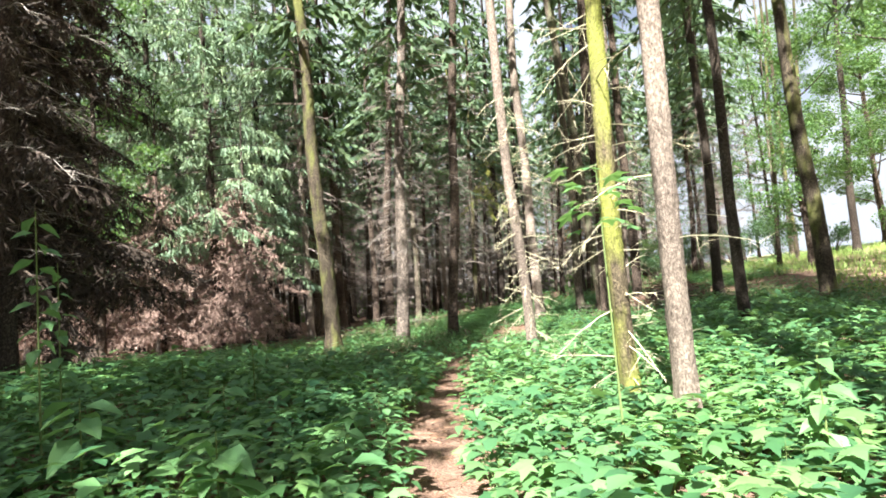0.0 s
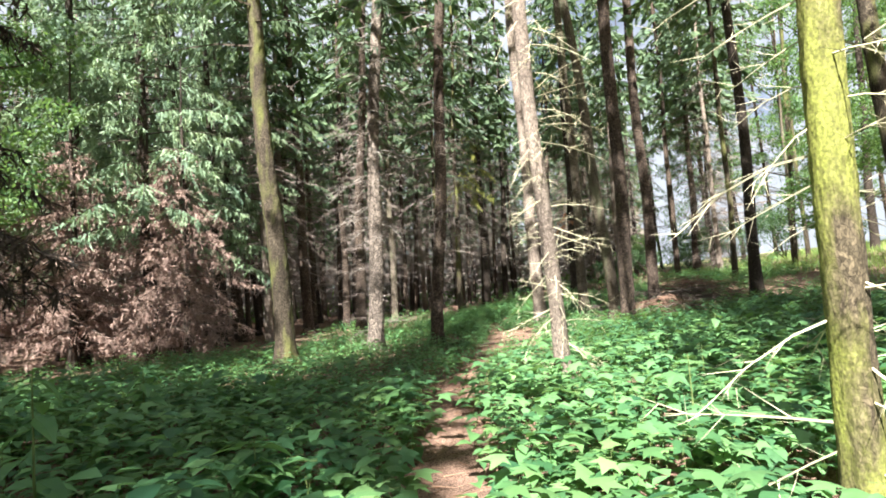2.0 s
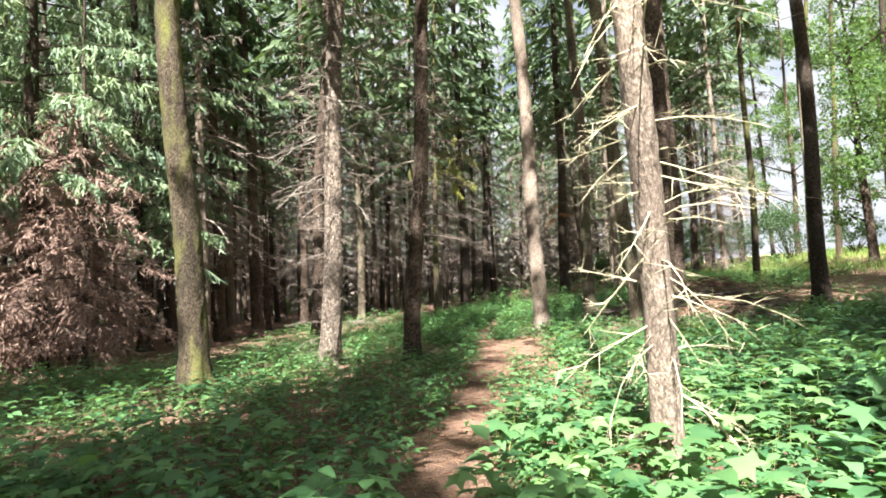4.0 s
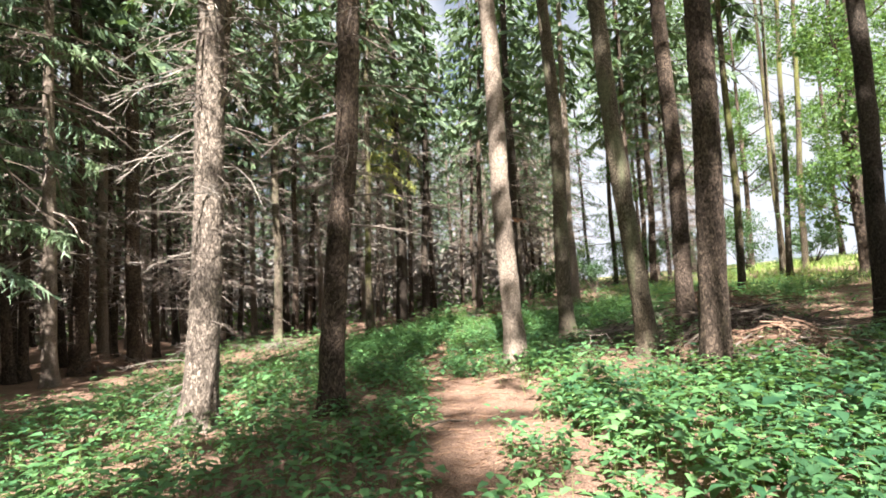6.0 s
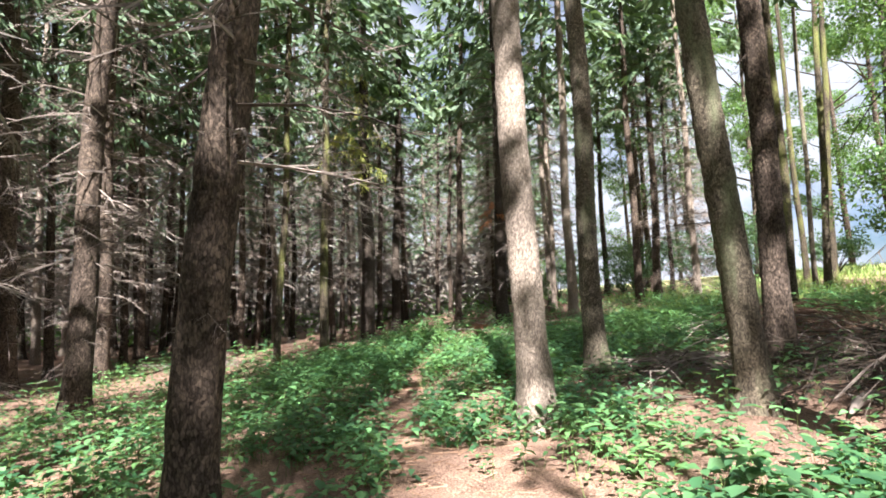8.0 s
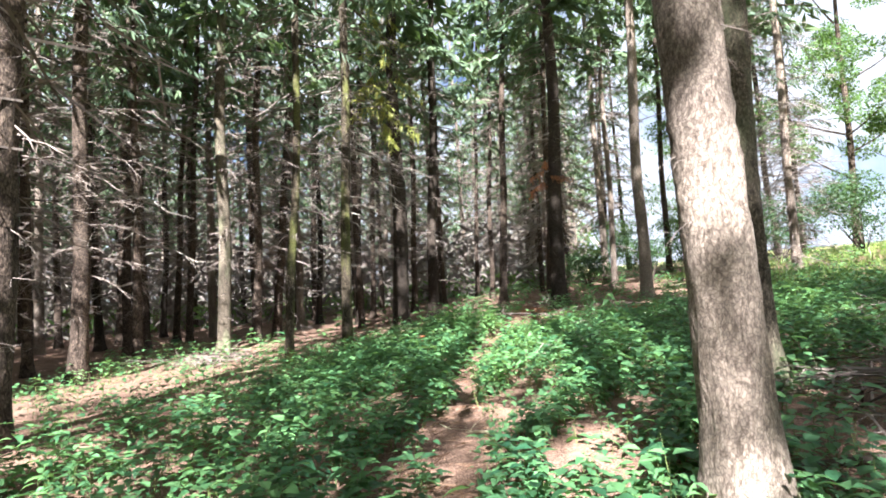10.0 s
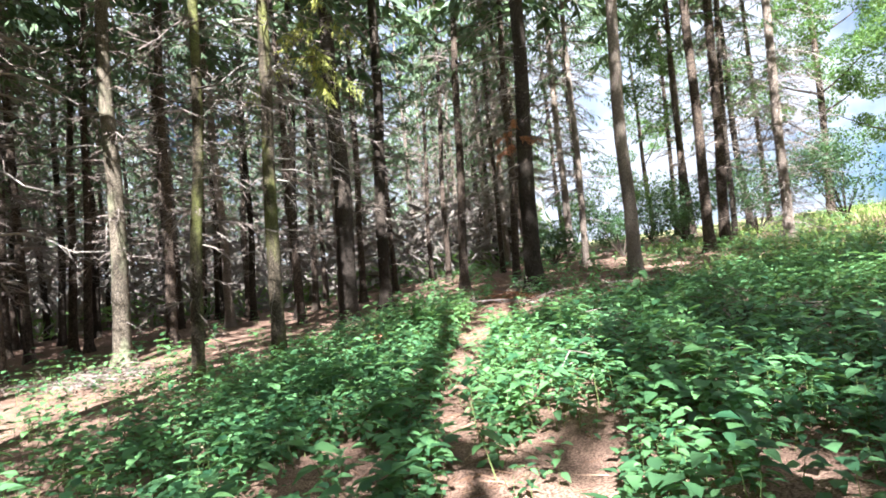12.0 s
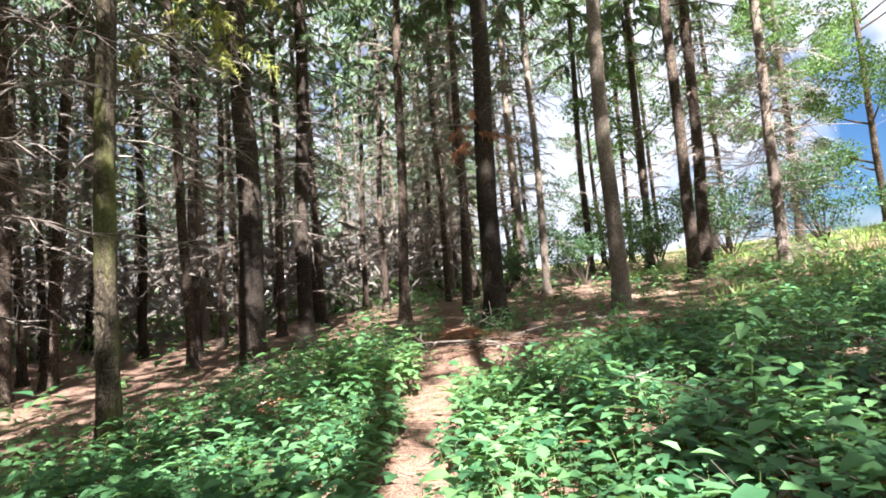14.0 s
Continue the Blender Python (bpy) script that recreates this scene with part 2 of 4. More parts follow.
class Soup:
    """Collects triangles for one mesh."""

    def __init__(self):
        self.v, self.f, self.n = [], [], 0

    def add(self, v, f):
        self.v.append(np.asarray(v, float))
        self.f.append(np.asarray(f, int) + self.n)
        self.n += len(v)

    def tube(self, pts, radii, sides=5):
        pts, radii = np.asarray(pts, float), np.asarray(radii, float)
        s, u = frames_along(pts)
        a = np.linspace(0, 2 * np.pi, sides, endpoint=False)
        ring = pts[:, None, :] + radii[:, None, None] * (np.cos(a)[None, :, None] * s[:, None, :] + np.sin(a)[None, :, None] * u[:, None, :])
        f = []
        for i in range(len(pts) - 1):
            for j in range(sides):
                p, q = i * sides + j, i * sides + (j + 1) % sides
                f += [(p, q, q + sides), (p, q + sides, p + sides)]
        self.add(ring.reshape(-1, 3), f)

    def blades(self, base, tip, side):
        """Slim diamonds from base to tip, each half as wide as side."""
        n = len(base)
        mid = base * 0.55 + tip * 0.45
        v = np.stack([base, mid - side, tip, mid + side], 1).reshape(-1, 3)
        k = np.arange(n)[:, None] * 4
        self.add(v, np.concatenate([k + [0, 1, 2], k + [0, 2, 3]]))

    def spikes(self, base, tip, width):
        """Hair-thin triangles, for twigs."""
        n = len(base)
        d = tip - base
        s = np.cross(d, rng.normal(size=(n, 3)))
        s *= width / (np.linalg.norm(s, axis=1)[:, None] + 1e-9)
        v = np.stack([base - s, base + s, tip], 1).reshape(-1, 3)
        self.add(v, np.arange(n * 3).reshape(-1, 3))

    def leaves(self, base, way, up, length, width, fold=0.15):
        """Folded leaves with a midrib: way is the leaf's direction, up its face."""
        side = np.cross(way, up)
        side /= np.linalg.norm(side, axis=1)[:, None] + 1e-9
        L, W = length[:, None], width[:, None]
        droop = up * L * 0.18
        v = np.stack([
            base,
            base + way * L * 0.30 + side * W * 0.46 + up * W * fold,
            base + way * L * 0.62 + side * W * 0.34 + up * W * fold - droop * 0.4,
            base + way * L - droop,
            base + way * L * 0.62 - side * W * 0.34 + up * W * fold - droop * 0.4,
            base + way * L * 0.30 - side * W * 0.46 + up * W * fold,
            base + way * L * 0.5 - droop * 0.1], 1).reshape(-1, 3)
        k = np.arange(len(base))[:, None] * 7
        self.add(v, np.concatenate([k + t for t in ([0, 6, 1], [1, 6, 2], [2, 6, 3], [3, 6, 4], [4, 6, 5], [5, 6, 0])]))

    def maple(self, base, way, up, size):
        """Five-lobed leaves."""
        side = np.cross(way, up)
        side /= np.linalg.norm(side, axis=1)[:, None] + 1e-9
        angles = np.radians([180, 128, 100, 66, 42, 22, 0, -22, -42, -66, -100, -128])
        reach = np.array([0.12, 0.62, 0.42, 0.95, 0.55, 0.62, 1.05, 0.62, 0.55, 0.95, 0.42, 0.62])
        n = len(base)
        c = base + way * size[:, None] * 0.45
        ring = c[:, None, :] + size[:, None, None] * 0.55 * reach[None, :, None] * (
            np.cos(angles)[None, :, None] * way[:, None, :] + np.sin(angles)[None, :, None] * side[:, None, :])
        ring -= up[:, None, :] * (size[:, None, None] * 0.16 * (reach[None, :, None] ** 2))
        v = np.concatenate([c[:, None, :], ring], 1).reshape(-1, 3)
        k = np.arange(n)[:, None] * 13
        self.add(v, np.concatenate([k + [0, 1 + j, 1 + (j + 1) % 12] for j in range(12)]))

    def mesh(self, name, mat, smooth=False):
        return mesh_np(name, np.concatenate(self.v), np.concatenate(self.f), mat, smooth)


def unit(v):
    return v / (np.linalg.norm(v, axis=-1, keepdims=True) + 1e-9)


# ---- ground ----
def ground(x, y):
    """Height of the forest floor: nearly level along the walk, rising to the field on one side and, near the start, to a low bank on the other."""
    x, y = np.clip(np.asarray(x, float), -18, 26), np.clip(np.asarray(y, float), -12, 42)
    ahead = 1 / (1 + np.exp(-(y - 11) / 3.0))
    near, dish, dish_near = np.clip(x, -5, 26), np.sqrt(x * x + 9) - 3, np.sqrt(np.clip(x, -5, 26) ** 2 + 9) - 3
    return 0.05 - 0.006 * y + 0.00014 * y * y + (0.095 * dish_near - 0.045 * near) * (1 - ahead) + (0.0424 * x + 0.0467 * dish) * ahead


def rough(x, y):
    return 0.04 * np.sin(1.7 * x + 0.6 * y) * np.sin(1.3 * y - 0.4 * x) + 0.02 * np.sin(5.1 * x + 1.1) * np.sin(4.3 * y)


def floor_z(x, y):
    return ground(x, y) + rough(np.asarray(x, float), np.asarray(y, float))


def spread(lo, hi, step, far, grow=1.35):
    a = list(np.arange(lo, hi + step / 2, step))
    s = step
    while a[-1] < far:
        s *= grow
        a.append(a[-1] + s)
    s = step
    while a[0] > -far:
        s *= grow
        a.insert(0, a[0] - s)
    return np.array(a)


gx, gy = spread(-20, 24, 0.28, 1500), spread(-8, 44, 0.28, 1500)
GX, GY = np.meshgrid(gx, gy)
GZ = floor_z(GX, GY)
idx = np.arange(GX.size).reshape(GX.shape)
q = np.stack([idx[:-1, :-1], idx[:-1, 1:], idx[1:, 1:], idx[1:, :-1]], -1).reshape(-1, 4)
ground_ob = new("ground", mesh_np("ground", np.stack([GX, GY, GZ], -1).reshape(-1, 3), np.concatenate([q[:, [0, 1, 2]], q[:, [0, 2, 3]]]), FLOOR, True))
tagged(ground_ob, "brown forest floor of fallen needles and bare trodden soil", "ground", kind="structure")

PATH_X = ((-6, 0.3), (0, 0.0), (4, -0.18), (7, -0.1), (9.3, 0.1), (11.3, 0.4), (12.8, 0.82), (15.5, 1.45), (17.5, 1.7), (20, 2.0), (21.2, 2.35), (24, 3.45), (26, 4.3), (28, 5.6), (31.7, 7.3), (40, 11))


def path_x(y):
    return np.interp(y, [p[0] for p in PATH_X], [p[1] for p in PATH_X])


# ---- trees ----
def trunk_mesh(name, radius, height, mat, lean=(0, 0), sides=12, fine=0.5, seed=0, knobs=0.06):
    z = np.unique(np.concatenate([[-0.35, 0, 0.06, 0.15, 0.3, 0.5, 0.75], np.arange(1.0, 7.0, fine), np.arange(7.0, height, 1.5), [height]]))
    r = np.random.default_rng(seed)
    a = np.linspace(0, 2 * np.pi, sides, endpoint=False)
    lobes = r.uniform(0, 6.28, 3)
    zz, aa = np.meshgrid(z, a, indexing="ij")
    taper = np.clip(1 - 0.93 * zz / height, 0.04, 1.1) ** 0.75
    flare = np.exp(-np.clip(zz, 0, 9) / 0.22) * (0.45 + 0.35 * np.sin(4 * aa + lobes[0]) + 0.15 * np.sin(7 * aa + lobes[1]))
    lump = knobs * (np.sin(3 * aa + 1.1 * zz + lobes[2]) * 0.5 + r.normal(size=zz.shape) * 0.45)
    rad = radius * (taper + flare + lump)
    sway = 0.035 * np.sin(zz * 0.9 + lobes[0]) + 0.05 * np.sin(zz * 0.33 + lobes[1])
    sway = sway - sway[1:2, :1]
    x = rad * np.cos(aa) + lean[0] * zz + sway * np.clip(zz, 0, 3) / 3
    y = rad * np.sin(aa) + lean[1] * zz + sway[::-1] * 0
    v = np.stack([x, y, zz], -1).reshape(-1, 3)
    f = []
    for i in range(len(z) - 1):
        for j in range(sides):
            p, q2 = i * sides + j, i * sides + (j + 1) % sides
            f += [(p, q2, q2 + sides), (p, q2 + sides, p + sides)]
    return mesh_np(name, v, f, mat, True)


def bough(soup_wood, soup_leaf, root, azimuth, length, rise, droop, sprays, hang, size, r, slim=0.085):
    """A branch with hanging sprays of needles."""
    s = np.linspace(0, 1, 4)
    out = np.array([math.cos(azimuth), math.sin(azimuth), 0])
    pts = root + np.outer(s * length, out) + np.outer(length * (rise * s - droop * s ** 2), [0, 0, 1])
    soup_wood.tube(pts, 0.022 * length / 2 * (1.05 - s), 3)
    t = r.uniform(0.12, 1, sprays)
    at = np.stack([np.interp(t, s, pts[:, i]) for i in range(3)], 1)
    side = np.array([-out[1], out[0], 0])
    w = r.choice([-1, 1], sprays)[:, None] * side * r.uniform(0.15, 0.75, sprays)[:, None]
    d = unit(w + out * r.uniform(0.1, 0.7, sprays)[:, None] + np.array([0, 0, -1.0]) * (hang * r.uniform(0.5, 1.4, sprays))[:, None])
    ln = size * r.uniform(0.6, 1.5, sprays)[:, None] * (1.15 - 0.5 * t[:, None])
    if slim < 0.06:
        soup_leaf.spikes(at, at + d * ln, size * slim)
        return
    soup_leaf.blades(at, at + d * ln, np.cross(d, unit(r.normal(size=(sprays, 3)))) * size * slim)


def crown_mesh(name, low, high, reach, boughs, sprays, mat, hang=0.8, size=0.42, seed=0, droop=0.45, slim=0.085, broad=99.0, bulk=1.7):
    r = np.random.default_rng(seed)
    wood, needles = Soup(), Soup()
    for i in range(boughs):
        k = (i + r.uniform(0, 1)) / boughs
        z = low + (high - low) * k
        ln = reach * (1.02 - k) ** 0.75 * r.uniform(0.7, 1.15) + 0.25
        top = z > broad
        bough(wood, needles, np.array([0, 0, z]), i * 2.4 + r.uniform(-0.4, 0.4), ln, r.uniform(-0.05, 0.2), droop * r.uniform(0.7, 1.3),
              max(6, int(sprays * ln / reach * (0.6 if top else 1.0))), hang * (0.6 if top else 1), size * (bulk if top else 1), r, 0.17 if top else slim)
    return wood.mesh(name + "_wood", TWIG_DARK), needles.mesh(name, mat)


def fuzzy_mesh(name, low, high, reach, boughs, branchlets, hang, ln, tuft, width, mat, seed, droop=0.4, rise=0.15):
    """Boughs with hanging branchlets, each fringed with short fine twigs or needles."""
    r = np.random.default_rng(seed)
    wood, fine = Soup(), Soup()
    for i in range(boughs):
        k = (i + r.uniform(0, 1)) / boughs
        out_len = reach * (1.02 - k) ** 0.7 * r.uniform(0.55, 1.2) + 0.25
        az = i * 2.4 + r.uniform(-0.5, 0.5)
        out = np.array([math.cos(az), math.sin(az), 0])
        q = np.linspace(0, 1, 4)
        pts = np.array([0, 0, low + (high - low) * k]) + np.outer(q * out_len, out) + np.outer(out_len * (r.uniform(-0.1, rise + 0.1) * q - droop * r.uniform(0.5, 1.4) * q ** 2), [0, 0, 1])
        wood.tube(pts, 0.011 * out_len * (1.1 - q), 3)
        n = max(5, int(branchlets * out_len / reach))
        t = r.uniform(0.1, 1, n)
        at = np.stack([np.interp(t, q, pts[:, j]) for j in range(3)], 1)
        d = unit(r.normal(size=(n, 3)) * np.array([0.55, 0.55, 0.25]) + out * 0.35 + np.array([0, 0, -hang]) * r.uniform(0.3, 1.3, n)[:, None])
        bl = ln * r.uniform(0.4, 1.4, n)[:, None] * (1.2 - 0.6 * t[:, None])
        fine.spikes(at, at + d * bl, width * 1.2)
        for f in np.linspace(0.12, 0.95, 8):
            root = at + d * bl * f
            e = unit(d * 0.8 + r.normal(size=(n, 3)) * 0.75 + np.array([0, 0, -0.3 * hang]))
            fine.spikes(root, root + e * tuft * r.uniform(0.5, 1.4, n)[:, None], width)
    return wood.mesh(name + "_wood", TWIG_DARK), fine.mesh(name, mat)


def dead_branch_soup(s, root, azimuth, length, r, twigs=10, radius=0.011, droop=0.3):
    k = np.linspace(0, 1, 4)
    out = np.array([math.cos(azimuth), math.sin(azimuth), 0])
    side = np.array([-out[1], out[0], 0])
    bend = r.uniform(-0.25, 0.25)
    pts = root + np.outer(k * length, out) + np.outer(length * bend * k ** 2, side) + np.outer(length * (r.uniform(-0.15, 0.2) * k - droop * k ** 2), [0, 0, 1])
    s.tube(pts, radius * (1.1 - k * 0.85), 3)
    t = r.uniform(0.2, 1, twigs)
    at = np.stack([np.interp(t, k, pts[:, i]) for i in range(3)], 1)
    d = unit(out * r.uniform(0.2, 0.9, twigs)[:, None] + side * r.uniform(-1, 1, twigs)[:, None] + np.array([0, 0, 1]) * r.uniform(-0.7, 0.15, twigs)[:, None])
    tips = at + d * (length * r.uniform(0.15, 0.45, twigs))[:, None]
    s.spikes(at, tips, radius * 0.42)
    at2 = at * 0.5 + tips * 0.5
    d2 = unit(d + r.normal(size=d.shape) * 0.6)
    s.spikes(at2, at2 + d2 * (length * 0.2 * r.uniform(0.5, 1.2, twigs))[:, None], radius * 0.36)


def dead_zone_mesh(name, low, high, reach, count, mat, seed, twigs=10, radius=0.011):
    r, s = np.random.default_rng(seed), Soup()
    for i in range(count):
        z = low + (high - low) * r.uniform(0, 1) ** 0.8
        dead_branch_soup(s, np.array([0, 0, z]), r.uniform(0, 6.283), reach * r.uniform(0.35, 1.1), r, twigs, radius, r.uniform(0.1, 0.6))
    return s.mesh(name, mat)


CROWNS = [crown_mesh("crown", 6.2 + i * 0.8, 19.5 + i, 2.0 + 0.15 * i, 50, 70, NEEDLE, 0.8, 0.30, 40 + i, 0.45, 0.075, 8.5, 1.9) for i in range(3)]
CROWNS_FAR = [crown_mesh("crown", 4.6 + i, 19.0 + i, 2.1, 40, 34, NEEDLE, 0.9, 0.36, 50 + i, 0.45, 0.09, 11.5, 1.6) for i in range(3)]
DEAD = [dead_zone_mesh("twig_tangle", 1.2 + 0.4 * i, 9.5, 1.4, 64, (TWIG, TWIG_GREY, TWIG)[i], 60 + i, 14, 0.014) for i in range(3)]
DEAD_FAR = [dead_zone_mesh("twig_tangle", 0.9 + 0.5 * i, 10.0, 1.6, 46, (TWIG, TWIG_GREY, TWIG)[i], 66 + i, 11, 0.03) for i in range(3)]
SNAGS = []
for i in range(6):
    s = Soup()
    dead_branch_soup(s, np.zeros(3), 0, 1.0, np.random.default_rng(80 + i), 11, 0.0095, 0.03 + 0.09 * i)
    SNAGS.append(s)
SNAG_MESH = {k: [s.mesh("dead_branch", m) for s in SNAGS] for k, m in (("grey", TWIG), ("pale", TWIG_PALE), ("dark", TWIG_DARK))}
placed = []


def spruce(x, y, dia, lx=0.0, ly=0.0, coat="brown", label="", snags=0, snag="grey", zone=(0.6, 5.0), reach=0.9, height=20.0, lift=0.0, crown=True, dead=True, fine=False):
    """A spruce with its own trunk, single dead branches low down and a living crown."""
    k = len(placed)
    r = np.random.default_rng(500 + k)
    tree = new("spruce_tree")
    tree.location = (x, y, float(floor_z(x, y)))
    tagged(tree, label or "tall spruce with rough brown bark and dead lower twigs", "tree", "spruces")
    part("trunk", trunk_mesh("trunk", dia / 2 * 1.04, height + lift, BARK[coat], (lx, ly), 28 if fine else 12, 0.08 if fine else 0.4, k, 0.085 if fine else 0.05), tree)
    for i in range(snags):
        z = zone[0] + (zone[1] - zone[0]) * (i + r.uniform(0, 1)) / snags
        b = part("dead_branch", SNAG_MESH[snag][int(r.integers(6))], tree)
        s = reach * r.uniform(0.5, 1.15)
        b.matrix_basis = pose(lx * z, ly * z, z, r.uniform(-30, 30), r.uniform(-25, 35), r.uniform(0, 360)) @ Matrix.Diagonal((s, s, s, 1))
    if dead:
        d = part("twig_tangle", DEAD[k % 3], tree)
        d.matrix_basis = Matrix.Translation((lx * 5, ly * 5, 0)) @ pose(0, 0, 0, 0, 0, r.uniform(0, 360))
    if crown:
        turn = Matrix.Translation((lx * 11, ly * 11, lift)) @ pose(0, 0, 0, 0, 0, r.uniform(0, 360))
        for nm, me in zip(("bough_frame", "crown"), CROWNS[k % 3]):
            part(nm, me, tree).matrix_basis = turn
    placed.append((x, y))
    return tree


# the spruces that the path passes
spruce(1.76, 4.28, 0.17, -0.031, -0.098, "pale", "slim spruce trunk with pale smooth bark in the sun", 5, "pale", (1.2, 4.5), 0.6, crown=False, dead=False, fine=True)
spruce(1.68, 5.35, 0.165, -0.031, -0.066, "yellow", "spruce with yellow-green mossy bark and bleached low twigs", 48, "pale", (0.2, 4.2), 0.7, lift=7.0, dead=False, fine=True)
spruce(1.37, 9.30, 0.17, -0.029, -0.098, "pale", "slim sunlit spruce bristling with bleached dead branches", 90, "pale", (0.25, 4.6), 0.6, lift=3.0, dead=False, fine=True)
spruce(-2.97, 14.15, 0.37, -0.020, -0.028, "mossy", "thick spruce with green mossy bark, bare below its crown", 4, "dark", (3.0, 6.5), 1.6, dead=False, fine=True)
spruce(-1.40, 16.40, 0.35, 0.067, -0.012, "scaly", "scaly grey-barked spruce with drooping dead twigs", 70, "grey", (0.3, 5.0), 0.65, lift=0.0, fine=True)
spruce(0.09, 16.45, 0.29, 0.065, -0.048, "brown", "rough brown spruce trunk beside the trodden path", 26, "grey", (1.2, 6.0), 0.5, lift=5.0, fine=True)
spruce(2.92, 17.69, 0.30, 0.006, 0.032, "pale", "sunlit pale-barked spruce with curled dead twigs and spreading roots", 26, "grey", (1.4, 5.5), 0.42, dead=False, lift=6.0, fine=True)
spruce(4.68, 19.56, 0.28, 0.002, 0.028, "lichen", "pale lichened spruce standing in low green brush", 34, "grey", (0.8, 6.0), 0.38, dead=False, lift=4.0, fine=True)
spruce(4.74, 16.93, 0.28, -0.069, 0.011, "lichen", "leaning spruce with lichened bark beside cut branches", 6, "dark", (1.0, 6.0), 0.8, dead=False, lift=5.0, fine=True)
spruce(4.26, 14.90, 0.29, 0.009, -0.065, "brown", "thick shaded brown spruce beside a brushwood pile", 7, "dark", (0.8, 6.0), 1.0, dead=False, lift=5.0, fine=True)
spruce(6.22, 18.06, 0.29, 0.007, -0.019, "brown", "straight dark spruce trunk standing among cut branches", 8, "dark", (1.5, 6.0), 1.0, dead=False, lift=2.5, fine=True)
spruce(-2.36, 21.95, 0.36, 0.068, 0.013, snags=34)
spruce(-4.98, 26.05, 0.42, -0.009, -0.007, snags=12)
spruce(-5.95, 25.03, 0.38, -0.014, -0.015, snags=14)
spruce(-1.63, 30.64, 0.33, 0.025, 0.006, "lichen", snags=8)
spruce(0.29, 26.52, 0.17, 0.041, 0.006, "mossy", "thin spruce with bright yellow-green mossy bark", 12, "grey", (0.8, 5.5), 0.8)
spruce(1.40, 26.92, 0.21, 0.043, 0.000, "mossy", "thin dark spruce with mossy bark and dead twigs", 12, "grey", (0.8, 5.5), 0.7)
spruce(3.12, 31.76, 0.47, 0.021, -0.002, "dark", "thick dark spruce trunk rising straight beside the path", crown=True)
spruce(4.39, 33.33, 0.34, 0.041, -0.008, "dark")
spruce(7.29, 29.81, 0.40, 0.024, -0.012, "dark", "thick dark spruce trunk beside the needle-covered clearing", 8, "grey")
spruce(9.21, 28.54, 0.30, 0.020, -0.015, "pale", "grey spruce with flared sunlit root collar on bare litter", dead=False)
spruce(12.51, 29.80, 0.27, 0.003, -0.003, dead=False)
spruce(14.10, 28.77, 0.24, 0.011, -0.013, "pale", "sunlit spruce skirted with grey dead branches", 190, "grey", (0.3, 4.8), 1.3)
spruce(7.24, 34.71, 0.29, 0.046, -0.016)
spruce(2.09, 35.99, 0.26, 0.061, -0.002, "dark")
spruce(2.82, 39.03, 0.23, 0.044, -0.003)
spruce(4.45, 37.91, 0.25, 0.046, -0.007)
spruce(11.05, 33.54, 0.21, 0.017, -0.010, "pale")
spruce(16.24, 34.92, 0.26, 0.010, -0.009, dead=False)
spruce(16.47, 38.30, 0.28, 0.016, -0.012, dead=False)
spruce(15.57, 31.96, 0.18, 0.024, -0.025, "dark")
spruce(8.74, 33.92, 0.24, 0.032, -0.015, snags=10)
spruce(8.36, 39.80, 0.23, 0.042, -0.013)
spruce(8.49, 42.91, 0.23, 0.048, -0.014)
spruce(-0.71, 34.68, 0.27, 0.075, 0.010)
spruce(0.30, 42.83, 0.28, 0.047, 0.002)
spruce(17.85, 27.86, 0.20, 0.004, -0.007, "mossy", "thin mossy yellow-green trunk at the field's edge", snags=7, zone=(1.5, 7.0), dead=False, crown=False)
spruce(15.50, 25.54, 0.14, 0.010, -0.018, "lichen", "thin pale trunk at the field's edge", snags=7, zone=(1.5, 7.0), dead=False, crown=False)
spruce(-6.33, 37.33, 0.36, 0.036, 0.015)
spruce(-4.61, 32.71, 0.23, 0.029, 0.012)
spruce(-3.69, 35.76, 0.22, 0.036, 0.010)
spruce(-4.25, 36.34, 0.22, 0.040, 0.013)
spruce(-1.17, 33.45, 0.26, 0.036, 0.006)
spruce(7.72, 15.73, 0.26, 0.003, -0.004, "dark", dead=False, snags=6, snag="dark")
spruce(8.32, 12.08, 0.33, -0.009, 0.025, "mossy", dead=False)
spruce(5.09, 9.56, 0.19, 0.001, -0.006, "dark", "slim dark spruce with pale broken low branches", 9, "pale", (0.4, 5.0), 0.65, dead=False)
spruce(10.98, 22.20, 0.20, 0.012, -0.010, "mossy", "thin trunk with yellow-green moss on a grassy bank", dead=False)
spruce(14.95, 24.68, 0.19, 0.021, -0.042, "mossy", "thin trunk with yellow-green moss on a grassy bank", snags=7, zone=(1.5, 7.0), dead=False, crown=False)
spruce(17.81, 26.85, 0.23, 0.028, -0.052, "mossy", "thin trunk with yellow-green moss on a grassy bank", snags=7, zone=(1.5, 7.0), dead=False, crown=False)
spruce(19.32, 25.79, 0.33, 0.017, -0.039, "dark", "dark tree trunk at the field's edge", snags=7, zone=(1.5, 7.0), dead=False, crown=False)
spruce(13.88, 30.66, 0.30, 0.017, -0.017)
spruce(-3.52, 26.92, 0.30, 0.029, 0.016)
# spruces in deep shade: that shade is put into near-black twigs and bark
SHADE_TWIGS = fuzzy_mesh("dead_foliage", 1.6, 11.4, 1.9, 80, 40, 1.1, 0.45, 0.16, 0.015, TWIG_DARK, 99)
